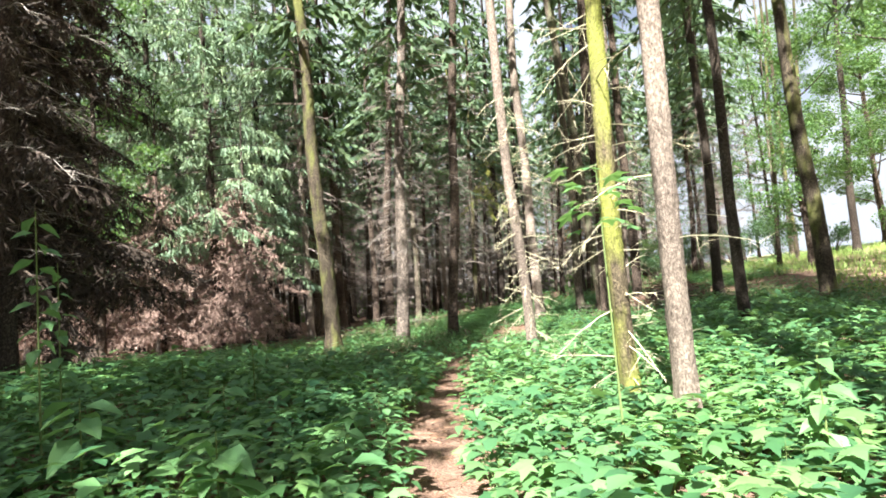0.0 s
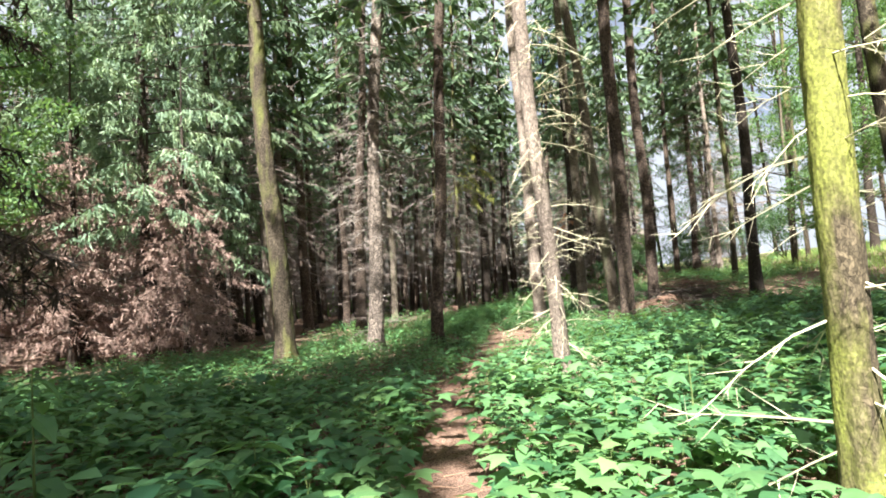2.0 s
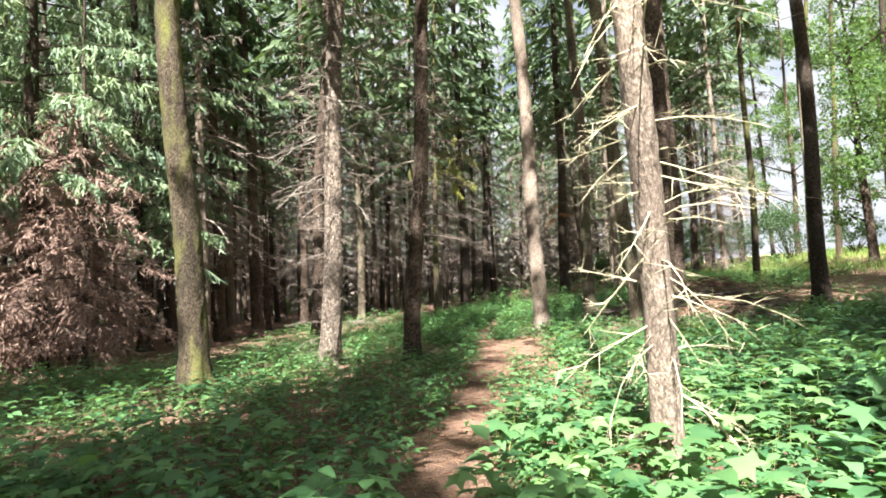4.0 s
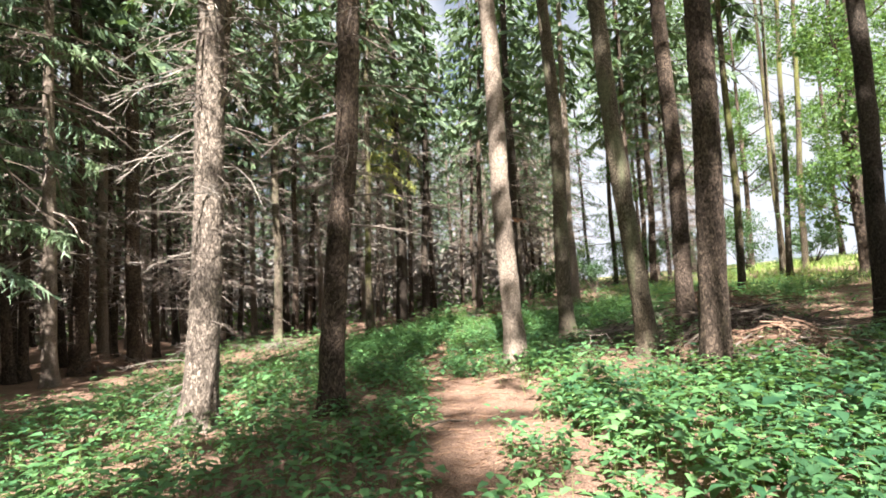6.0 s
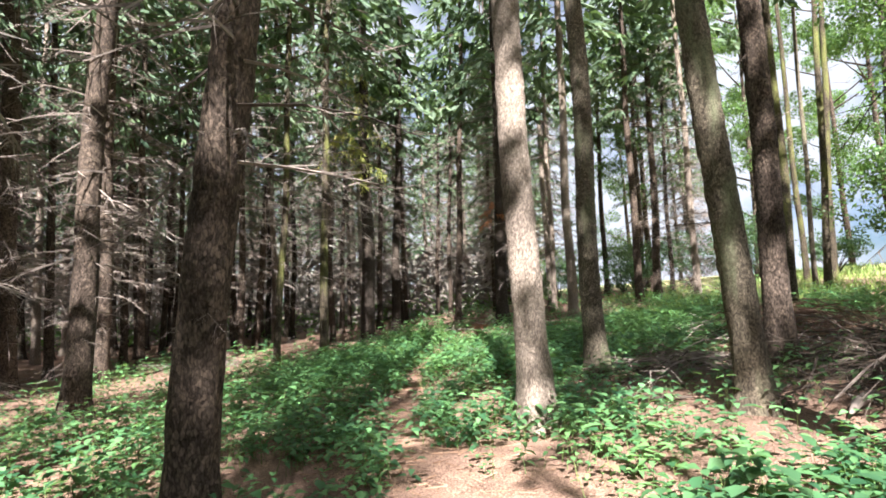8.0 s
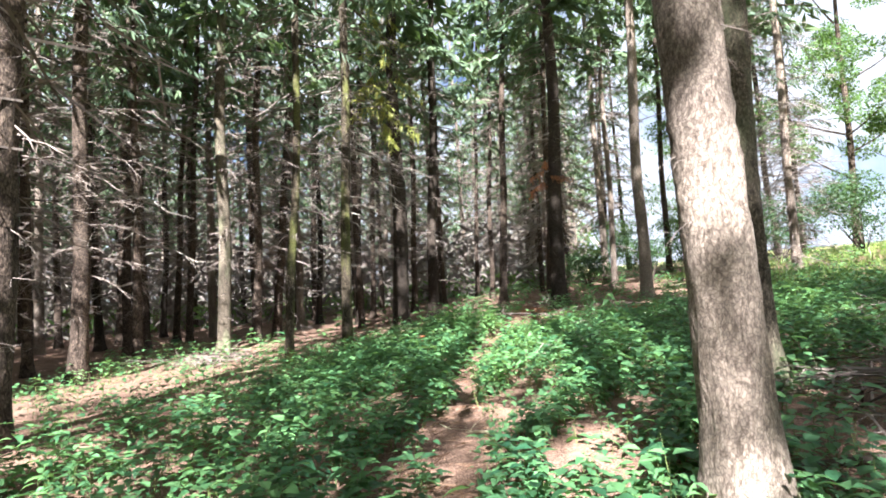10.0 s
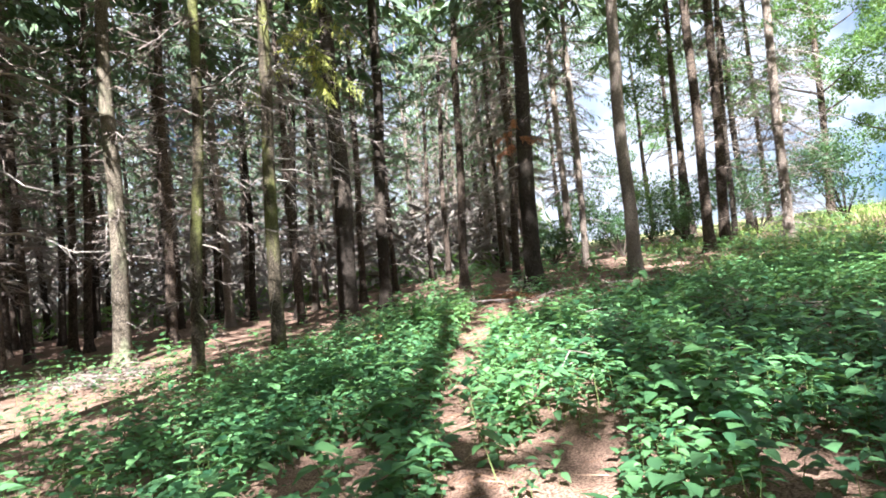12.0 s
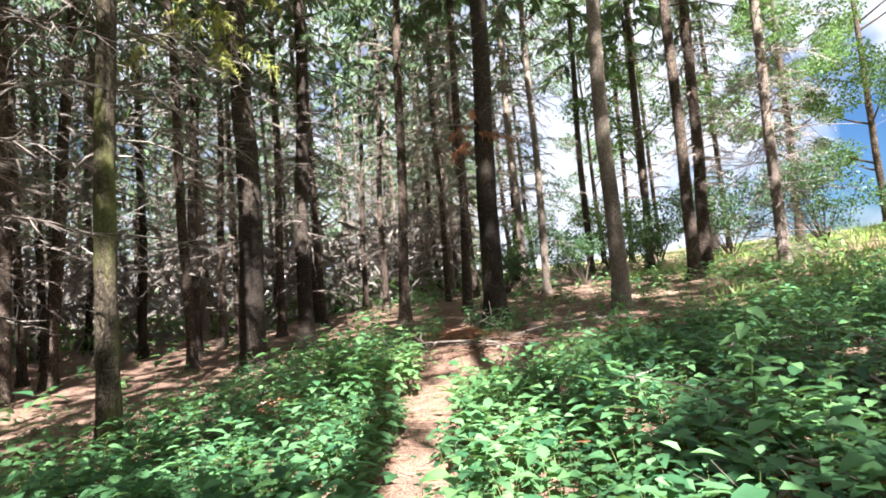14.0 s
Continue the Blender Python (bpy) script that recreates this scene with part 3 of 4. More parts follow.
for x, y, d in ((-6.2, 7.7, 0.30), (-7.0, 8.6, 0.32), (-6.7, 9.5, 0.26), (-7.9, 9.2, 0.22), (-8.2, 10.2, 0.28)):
    tree = spruce(x, y, d, 0.02, 0.005, "dark", "spruce thick with dead twigs, deep shade put into its dark colour", 16, "dark", (0.5, 6.0), 1.3, height=11.5, crown=False)
    for nm, me in zip(("bough_frame", "dead_foliage"), SHADE_TWIGS):
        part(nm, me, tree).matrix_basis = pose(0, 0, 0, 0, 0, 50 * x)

# the drooping spruce and the brown dead thicket under it
DROOP = fuzzy_mesh("crown", 3.4, 19.0, 2.7, 115, 48, 1.8, 0.55, 0.17, 0.021, NEEDLE_PALE, 91, 0.35)
BROWN = [fuzzy_mesh("dead_foliage", 0.7 + 0.3 * i, 5.8, 1.8, 66, 42, 0.9, 0.40, 0.13, 0.011, BRUSH_BROWN, 94 + i) for i in range(2)]


def drooping_spruce(x, y, size, turn, skirt):
    tree = new("drooping_spruce")
    tree.location = (x, y, float(floor_z(x, y)))
    tagged(tree, "tall green spruce with long weeping sprays of needles", "tree", "weeping spruces")
    part("trunk", trunk_mesh("trunk", 0.17, 19 * size, BARK["dark"], (0, 0), 10, 0.5, 3), tree)
    for nm, me in zip(("bough_frame", "crown"), DROOP):
        part(nm, me, tree).matrix_basis = pose(0, 0, 0, 0, 0, turn) @ Matrix.Diagonal((size, size, size, 1))
    if skirt is not None:
        for nm, me in zip(("dead_bough_frame", "dead_foliage"), BROWN[skirt]):
            part(nm, me, tree, "brown dead sprays").matrix_basis = pose(0, 0, 0, 0, 0, turn)
    placed.append((x, y))


drooping_spruce(-7.6, 18.4, 1.0, 0, 0)
drooping_spruce(-10.2, 19.6, 1.0, 130, 1)
drooping_spruce(-7.2, 22.4, 0.95, 220, None)
drooping_spruce(-12.6, 22.5, 0.9, 40, 0)

# dense crown for spruces out of view, added only to throw shade ahead
SHADE_CROWN = crown_mesh("crown", 5.0, 29.0, 3.3, 90, 110, NEEDLE, 0.8, 0.5, 98, 0.4, 0.14)


def shade_spruce(x, y, turn, size=1.0, lift=0.0):
    tree = new("spruce_tree")
    tree.location = (x, y, float(floor_z(x, y)))
    tagged(tree, "unseen very tall dense spruce added to shade the start of the path", "tree", "spruces")
    part("trunk", trunk_mesh("trunk", 0.24, 29 * size + lift, BARK["brown"], (0, 0), 12, 0.5, 9), tree)
    for nm, me in zip(("bough_frame", "crown"), SHADE_CROWN):
        part(nm, me, tree).matrix_basis = pose(0, 0, lift, 0, 0, turn) @ Matrix.Diagonal((size, size, size, 1))
    placed.append((x, y))


shade_spruce(-5.1, -3.4, 10)
shade_spruce(-4.3, 2.0, 250, 0.7, 3.0)
shade_spruce(-7.2, -7.6, 75, 0.8)
shade_spruce(-6.4, -9.0, 150)
shade_spruce(-9.6, -1.2, 200)
shade_spruce(2.0, 0.1, 300, 0.7, 5.5)
shade_spruce(3.7, 2.2, 20, 0.7, 4.8)
shade_spruce(7.7, 3.8, 40, 0.8)
shade_spruce(4.8, -4.6, 120, 1.05)


def dead_spruce(x, y, turn, k):
    tree = new("dead_spruce")
    tree.location = (x, y, float(floor_z(x, y)))
    tagged(tree, "small dead spruce hung with dry brown twigs", "tree", "dead spruces")
    part("trunk", trunk_mesh("trunk", 0.09, 8.5, BARK["dark"], (0, 0), 8, 0.6, 5), tree)
    for nm, me in zip(("dead_bough_frame", "dead_foliage"), BROWN[k]):
        part(nm, me, tree).matrix_basis = pose(0, 0, 0, 0, 0, turn)
    placed.append((x, y))


for i, (x, y) in enumerate(((-9.0, 17.2), (-11.3, 17.0), (-6.6, 18.2), (-8.3, 21.0), (-13.5, 18.5))):
    dead_spruce(x, y, 70 * i, i % 2)

# a broken stub in the shade
stub = new("tree_stub")
stub.location = (-9.6, 18.0, float(floor_z(-9.6, 18.0)))
tagged(stub, "thin broken pale tree stub standing in the shade", "tree stub")
part("trunk", trunk_mesh("trunk", 0.07, 1.9, BARK["pale"], (0.02, 0), 9, 0.3, 6), stub)

# ---- the far forest ----
FAR = []
for i in range(4):
    proto = new("spruce_tree")
    proto.location = (-30.0 - 3 * i, 30.0, float(floor_z(-22, 30)))
    tagged(proto, "distant slim spruce trunk with grey dead twigs", "tree", "spruces of the far forest")
    part("trunk", trunk_mesh("trunk", (0.13, 0.11, 0.15, 0.12)[i], 20, BARK[("dark", "brown", "pale", "brown")[i]], (0.02 * i - 0.02, 0), 8, 1.0, 20 + i), proto)
    part("twig_tangle", DEAD_FAR[i % 3], proto)
    for nm, me in zip(("bough_frame", "crown"), CROWNS_FAR[i % 3]):
        part(nm, me, proto)
    FAR.append(proto)


def far_tree(x, y):
    copy_thing(FAR[int(rng.integers(4))], pose(x, y, float(floor_z(x, y)), 0, 0, rng.uniform(0, 360)))
    placed.append((x, y))


def clear(x, y, gap):
    return all((x - a) ** 2 + (y - b) ** 2 > gap * gap for a, b in placed) and abs(x - path_x(y)) > 1.0


tries = 0
while tries < 4000 and len(placed) < 300:
    tries += 1
    x, y = rng.uniform(-34, 24), rng.uniform(22, 68)
    if y < 32 and x > -6 or x > 3 + 0.5 * (y - 20) or x < -6 - 2.2 * (y - 16):
        continue
    if clear(x, y, (1.35 if x < 0 else 1.9) if y < 45 else 2.2):
        far_tree(x, y)
tries = 0
while tries < 300 and len(placed) < 322:
    tries += 1
    x, y = rng.uniform(-28, -9), rng.uniform(8, 24)
    if x < -7 - 0.3 * y and clear(x, y, 2.2):
        far_tree(x, y)

# close-set spruces in the dim wood beyond the drooping ones
for x, y in ((-5.7, 22.9), (-6.9, 24.4), (-8.0, 26.2), (-5.2, 28.7), (-7.1, 30.2), (-3.4, 29.8), (-9.4, 24.0), (-9.2, 28.6), (-10.8, 26.4), (-6.1, 26.9)):
    far_tree(x, y)

# spruces with low boughs towards the field
for x, y in ((12.8, 37.4), (15.0, 41.5), (18.6, 34.2), (20.2, 40.0), (12.2, 42.3), (19.0, 46.2), (22.0, 36.4), (16.8, 44.8), (10.4, 38.8), (24.0, 42.0), (13.4, 46.5)):
    far_tree(x, y)

# unseen spruces behind the start of the walk, beside the path, added for shade
for x, y in ((-5.0, -3.0), (-4.9, -7.5), (-7.6, -5.0), (-7.0, -10.5), (-9.1, -1.5), (-9.5, -8.5), (-11.6, -4.5), (3.7, -3.5), (5.2, -0.5), (3.6, -9.0), (6.2, -6.0), (7.2, 3.0), (7.2, 6.6), (9.4, 1.0), (10.9, 7.5), (-7.3, 3.0)):
    far_tree(x, y)

# ---- undergrowth ----
def cover(x, y):
    """How thickly the ground is grown over: nothing on the path, little under the spruces."""
    off = x - path_x(y) + 0.12 * np.sin(2.3 * y) * np.sin(0.9 * y + 1)
    d = np.abs(off)
    hidden = np.clip(1 - np.abs(y - 22) / 1.6, 0, 1) + 0.4 * np.clip(1 - np.abs(y - 18.6) / 2.2, 0, 1)
    c = np.clip((d - 0.16 + 0.1 * hidden) / 0.16, 0.25 * np.clip(1 - np.abs(y - 22.6) / 1.3, 0, 1), 1) * np.clip((8.5 + x) / 3.5, 0.12, 1) * np.clip((y + 3) / 3, 0, 1)
    c *= np.where(y < 20, np.clip((10.5 - x) / 4, 0.1, 1), 1)
    c *= np.where((y > 13.8) & (y < 16.4) & (off > 0), np.clip((d - 0.75) / 0.4, 0, 1), 1)
    patch = 0.5 + 0.5 * np.sin(1.9 * x + 0.7 * np.sin(1.3 * y)) * np.sin(1.4 * y + 0.9 * x)
    c *= 1 - 0.78 * np.clip((-off - 3.0) / 1.5, 0, 1) * np.clip((y - 19) / 3, 0, 1)
    c *= 1 - 0.85 * np.clip((-x - 3.2) / 1.5, 0, 1) * np.clip((y - 16) / 2, 0, 1)
    c *= np.where((x > 3.9) & (x < 9.6) & (y > 15.2) & (y < 19.4), 0.2, 1)
    bare = np.sin(2.1 * x + 1.7 * np.sin(1.1 * y)) * np.sin(1.9 * y - 1.3 * x + 0.6)
    c *= np.where((y > 15.5) & (y < 22.5) & (off > -3.5) & (off < 2.0), np.clip((0.5 + 0.3 * np.clip(d - 0.8, 0, 3) - bare) / 0.3, 0.15, 1), 1)
    c *= np.where((off > 1.2) & (x < 11.5) & (y > 26.0) & (y < 30.5), 0.15, 1)
    c *= np.where((y > 25.6) & (y < 28.6) & (off > -0.6) & (off < 1.5), 0.06, 1)
    c *= np.where(y > 28, 0.25 + 0.6 * patch, 1)
    return c


def scatter(n, x0, x1, y0, y1):
    x, y = rng.uniform(x0, x1, n), rng.uniform(y0, y1, n)
    keep = rng.uniform(0, 1, n) < cover(x, y)
    return x[keep], y[keep]


def herbs(soup, stems, x, y, tall, size, levels=5):
    """Upright herbs with crossed pairs of leaves."""
    n = len(x)
    h = tall * rng.uniform(0.55, 1.25, n)
    root = np.stack([x, y, floor_z(x, y) - 0.02], 1)
    lean = rng.normal(size=(n, 2)) * 0.16
    top = root + np.stack([lean[:, 0] * h, lean[:, 1] * h, h], 1)
    stems.spikes(root, top, 0.004)
    a0 = rng.uniform(0, 6.283, n)
    s = size * rng.uniform(0.45, 1.45, n)
    for k in range(levels):
        f = 0.42 + 0.58 * k / (levels - 1)
        at = root * (1 - f) + top * f
        for half in (0, math.pi):
            a = a0 + k * 1.57 + half + rng.normal(size=n) * 0.3
            t = rng.uniform(-0.35, 0.35, n) + 0.12 * (k - 1)
            way = unit(np.stack([np.cos(a), np.sin(a), t], 1))
            up = unit(np.stack([-np.cos(a) * t, -np.sin(a) * t, np.ones(n)], 1) + rng.normal(size=(n, 3)) * 0.15)
            L = s * (1.12 - 0.14 * abs(k - 1.5)) * rng.uniform(0.7, 1.2, n)
            soup.leaves(at + way * 0.015, way, up, L, L * rng.uniform(0.5, 0.72, n))


def maples(soup, stems, x, y, tall, size, leaves=6):
    n = len(x)
    h = tall * rng.uniform(0.5, 1.2, n)
    root = np.stack([x, y, floor_z(x, y) - 0.02], 1)
    top = root + np.stack([rng.normal(size=n) * 0.1 * h, rng.normal(size=n) * 0.1 * h, h], 1)
    stems.spikes(root, top, 0.005)
    for k in range(leaves):
        a = rng.uniform(0, 6.283, n)
        f = rng.uniform(0.6, 1.0, n)[:, None]
        at = root * (1 - f) + top * f
        way = np.stack([np.cos(a), np.sin(a), rng.uniform(-0.15, 0.25, n)], 1)
        out = at + way * (size * rng.uniform(0.2, 0.7, n))[:, None]
        stems.spikes(at, out, 0.002)
        up = unit(np.array([0, 0, 1.0]) + rng.normal(size=(n, 3)) * 0.25)
        soup.maple(out, unit(way), up, size * rng.uniform(0.6, 1.3, n))


leaves_a, leaves_b, leaves_c, stems = Soup(), Soup(), Soup(), Soup()
x, y = scatter(7200, -11, 9.5, -2.8, 9)
herbs(leaves_a, stems, x, y, 0.42, 0.135, 4)
x, y = scatter(10500, -11, 11, 9, 20)
herbs(leaves_a, stems, x, y, 0.29, 0.088, 3)
x, y = scatter(9500, -4, 13, 20, 31)
herbs(leaves_a, stems, x, y, 0.33, 0.095, 3)
x, y = scatter(2600, -12, 22, 28, 52)
herbs(leaves_a, stems, x, y, 0.34, 0.2, 3)
x, y = scatter(1300, 0.2, 6.5, 1.2, 11)
maples(leaves_b, stems, x, y, 0.46, 0.19)
x, y = scatter(900, -6.5, -0.3, 0.8, 10)
maples(leaves_b, stems, x, y, 0.46, 0.19)
x, y = scatter(260, 1.0, 5.2, 20.5, 25.0)
herbs(leaves_a, stems, x, y, 0.45, 0.12, 5)
x, y = scatter(2600, 2.2, 9.5, 9.5, 15.4)
herbs(leaves_c, stems, x, y, 0.30, 0.11, 3)
x, y = scatter(3800, -7, 11, 9, 29)
herbs(leaves_c, stems, x, y, 0.17, 0.08, 3)
x, y = scatter(6200, 0.5, 10, 17.2, 26.5)
herbs(leaves_c, stems, x, y, 0.22, 0.085, 3)
x, y = rng.normal(3.75, 0.35, 60), rng.normal(26.6, 0.35, 60)
herbs(leaves_b, stems, x, y, 0.62, 0.14, 5)
for nm, s, m, lab in (("undergrowth", leaves_a, LEAF, "knee-high green leafy herbs covering the forest floor"),
                      ("maple_seedlings", leaves_b, LEAF_MAPLE, "young maple seedlings with lobed green leaves"),
                      ("brambles", leaves_c, LEAF_BRAMBLE, "low dark green bramble leaves on the forest floor"),
                      ("plant_stems", stems, STEM, "thin green stems of the undergrowth")):
    tagged(new(nm, s.mesh(nm, m, True)), lab, "undergrowth", kind="stuff")

# grass on the bank towards the field
g = Soup()
n = 16000
x, y = rng.uniform(9, 24, n), rng.uniform(10, 34, n)
ok = (x > 10.5 + 2 * np.sin(y * 0.4)) & ~((x < 13) & (y > 27))
x, y = x[ok], y[ok]
b = np.stack([x, y, floor_z(x, y) - 0.01], 1)
t = b + np.stack([rng.normal(size=len(x)) * 0.12, rng.normal(size=len(x)) * 0.12, rng.uniform(0.12, 0.42, len(x))], 1)
g.blades(b, t, unit(rng.normal(size=b.shape)) * 0.012)
tagged(new("grass", g.mesh("grass", GRASS)), "sunlit tufts of grass on the bank by the field", "grass", kind="stuff")

# twigs and needles on the floor
s = Soup()
n = 14000
y = rng.uniform(2, 36, n)
x = np.where(rng.uniform(0, 1, n) < 0.45, path_x(y) + rng.normal(size=n) * 0.45, rng.uniform(-9, 11, n))
b = np.stack([x, y, floor_z(x, y) + 0.006], 1)
a = rng.uniform(0, 6.283, n)
ln = rng.uniform(0.04, 0.26, n)
t = b + np.stack([np.cos(a) * ln, np.sin(a) * ln, rng.uniform(0, 0.02, n)], 1)
s.spikes(b, t, 0.0045)
tagged(new("fallen_twigs", s.mesh("fallen_twigs", NEEDLE_LITTER)), "dry brown twigs and needles lying on the ground", "twigs", kind="stuff")


# ---- saplings ----
def sapling(x, y, tall, leaf_size, count, label, lobed=True, bend=(0.0, 0.0), start=0.45, dip=46):
    """A young tree: a thin stem, and every leaf a part."""
    r = np.random.default_rng(int(abs(x * 97 + y * 31) * 10))
    ob = new("sapling")
    ob.location = (x, y, float(floor_z(x, y)))
    tagged(ob, label, "sapling", "saplings")
    k = np.linspace(0, 1, 6)
    pts = np.stack([bend[0] * k ** 2, bend[1] * k ** 2, tall * k], 1)
    s = Soup()
    s.tube(pts, 0.007 * (1.1 - 0.8 * k) + 0.001, 5)
    part("stem", s.mesh("stem", STEM), ob)
    one = Soup()
    z = np.array([[0.0, 0, 0]])
    if lobed:
        one.spikes(np.array([[0.0, 0, 0]]), np.array([[0.62, 0, 0.02]]), 0.012)
        one.maple(np.array([[0.6, 0, 0]]), np.array([[1.0, 0, 0]]), np.array([[0, 0, 1.0]]), np.array([1.0]))
    else:
        one.leaves(np.array([[0.1, 0, 0]]), np.array([[1.0, 0, 0]]), np.array([[0, 0, 1.0]]), np.array([1.0]), np.array([0.62]))
    me = one.mesh("leaf", LEAF_MAPLE)
    for i in range(count):
        f = start + (1 - start) * (i + 0.5) / count
        at = [float(np.interp(f, k, pts[:, j])) for j in range(3)]
        q = leaf_size * r.uniform(0.75, 1.2)
        part("leaf", me, ob).matrix_basis = pose(*at, r.uniform(-28, 28), r.uniform(0, dip), i * 137 + r.uniform(-20, 20)) @ Matrix.Diagonal((q, q, q, 1))


sapling(0.98, 3.35, 2.05, 0.21, 18, "thin maple sapling with bright lobed leaves at its top", start=0.8, dip=8)
sapling(1.95, 3.0, 0.85, 0.17, 16, "leafy sapling with broad oval sunlit leaves", False)
sapling(2.45, 2.9, 0.95, 0.15, 14, "leafy sapling with broad oval sunlit leaves", False)
sapling(-2.6, 3.5, 1.85, 0.15, 18, "tall shaded sapling with oval dark green leaves", False)
sapling(-3.1, 4.4, 1.6, 0.15, 16, "tall shaded sapling with oval dark green leaves", False)
sapling(-2.0, 5.6, 0.95, 0.19, 9, "upright herb with a star of long pale leaves", False)
for x, y, tall, size in ((-1.25, 2.9, 0.62, 0.24), (-2.15, 3.2, 0.7, 0.22), (-0.75, 3.7, 0.5, 0.17), (-1.9, 4.6, 0.62, 0.2), (-3.2, 6.6, 0.75, 0.2), (-2.6, 7.8, 0.7, 0.19), (-1.1, 5.9, 0.5, 0.18)):
    sapling(x, y, tall, size, 10, "upright shaded herb with a star of long leaves", False, start=0.6, dip=30)
sapling(3.66, 10.16, 0.62, 0.16, 9, "small sunlit sapling with oval leaves in the shade", False)
sapling(1.55, 6.6, 0.75, 0.2, 8, "low maple sapling with wide lobed pale leaves")
sapling(2.3, 7.9, 0.6, 0.22, 8, "low maple sapling with wide lobed pale leaves")
sapling(1.2, 7.1, 0.5, 0.2, 7, "low maple sapling with wide lobed pale leaves")
sapling(3.9, 26.9, 0.95, 0.14, 16, "young pale green sapling beside the path", False)
sapling(3.5, 26.4, 0.8, 0.13, 14, "young pale green sapling beside the path", False)
sapling(5.1, 22.9, 0.8, 0.13, 16, "upright leafy herb rising out of the undergrowth", False)
sapling(5.5, 24.4, 0.7, 0.12, 14, "upright leafy herb rising out of the undergrowth", False)

# ---- broadleaved trees and bushes at the edges of the wood ----
def leaf_cloud(clumps, per, size, mat, seed, name="crown"):
    r, s = np.random.default_rng(seed), Soup()
    for c, rad in clumps:
        n = int(per * rad)
        p = np.array(c) + unit(r.normal(size=(n, 3))) * (rad * r.uniform(0.3, 1.0, n) ** 0.5)[:, None] * np.array([1, 1, 0.7])
        d = unit(r.normal(size=(n, 3)) + np.array([0, 0, -0.4]))
        s.blades(p, p + d * size * r.uniform(0.7, 1.3, n)[:, None], np.cross(d, unit(r.normal(size=(n, 3)))) * size * 0.3)
    return s.mesh(name, mat)


def broadleaf(x, y, tall, low, reach, seed, label, mat, per=520, size=0.125, thick=0.14):
    r = np.random.default_rng(seed)
    tree = new("broadleaf_tree")
    tree.location = (x, y, float(floor_z(x, y)))
    tagged(tree, label, "tree", "broadleaved trees")
    part("trunk", trunk_mesh("trunk", thick, tall, BARK["brown"], (r.uniform(-0.03, 0.03), 0), 9, 0.6, seed, 0.08), tree)
    clumps = []
    for i in range(16):
        z = low + (tall - low) * (i + r.uniform(0, 1)) / 16
        a, ln = r.uniform(0, 6.283), reach * r.uniform(0.35, 1.0)
        tip = np.array([math.cos(a) * ln, math.sin(a) * ln, z + 0.3 * ln])
        s = Soup()
        k = np.linspace(0, 1, 5)[:, None]
        s.tube(np.array([0, 0, z - 0.3 * ln]) * (1 - k) + tip * k + np.sin(k * 3.1) * np.array([0, 0, -0.15]), thick * 0.3 * (1.1 - k[:, 0]), 4)
        part("limb", s.mesh("limb", TWIG_DARK), tree)
        clumps.append((tip, r.uniform(0.6, 1.15)))
        clumps.append((tip * 0.6 + np.array([0, 0, z]) * 0.4 + r.normal(size=3) * 0.3, r.uniform(0.4, 0.8)))
    part("crown", leaf_cloud(clumps, per, size, mat, seed + 1), tree)
    placed.append((x, y))


def bush(x, y, tall, wide, seed, label, mat):
    r = np.random.default_rng(seed)
    ob = new("bush")
    ob.location = (x, y, float(floor_z(x, y)))
    tagged(ob, label, "bush", "bushes at the field's edge")
    clumps = []
    s = Soup()
    for i in range(12):
        a, k = r.uniform(0, 6.283), np.linspace(0, 1, 4)[:, None]
        tip = np.array([math.cos(a) * wide * r.uniform(0.2, 0.9), math.sin(a) * wide * r.uniform(0.2, 0.9), tall * r.uniform(0.35, 0.95)])
        s.tube(tip * k * np.array([1, 1, 1]), 0.025 * (1.1 - k[:, 0]), 4)
        clumps.append((tip, r.uniform(0.35, 0.7) * tall / 2))
    part("stem", s.mesh("stem", TWIG_DARK), ob)
    part("foliage", leaf_cloud(clumps, 620, 0.1, mat, seed + 1, "foliage"), ob)


for k, (x, y, h) in enumerate(((18.2, 20.2, 2.4), (17.2, 17.6, 2.2), (16.6, 15.2, 2.2), (15.6, 12.6, 2.3), (14.4, 10.0, 2.2))):
    bush(x, y, h, 1.6, 340 + k, "leafy green bush on the bank by the field", LEAF_TREE)
broadleaf(14.4, 21.6, 9, 1.6, 2.2, 331, "small broadleaved tree on the bank", LEAF_TREE)
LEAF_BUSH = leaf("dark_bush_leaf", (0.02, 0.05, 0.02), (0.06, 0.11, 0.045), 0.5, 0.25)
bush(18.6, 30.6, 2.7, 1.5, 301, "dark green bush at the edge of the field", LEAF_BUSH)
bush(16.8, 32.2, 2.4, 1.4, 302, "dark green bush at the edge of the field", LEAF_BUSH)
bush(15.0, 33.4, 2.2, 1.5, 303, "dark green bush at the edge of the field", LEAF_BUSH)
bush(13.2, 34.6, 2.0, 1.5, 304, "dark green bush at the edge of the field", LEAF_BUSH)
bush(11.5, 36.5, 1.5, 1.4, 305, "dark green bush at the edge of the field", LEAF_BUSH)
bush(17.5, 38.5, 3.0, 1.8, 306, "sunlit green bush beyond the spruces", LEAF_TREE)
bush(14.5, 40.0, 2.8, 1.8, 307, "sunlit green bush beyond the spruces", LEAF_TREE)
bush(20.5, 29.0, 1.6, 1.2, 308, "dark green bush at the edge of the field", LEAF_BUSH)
broadleaf(20.5, 32.5, 14, 3.0, 3.2, 321, "broadleaved tree with small fluttering green leaves", LEAF_TREE, 900)
broadleaf(23.0, 28.5, 13, 3.5, 3.0, 322, "broadleaved tree with small fluttering green leaves", LEAF_TREE, 900)
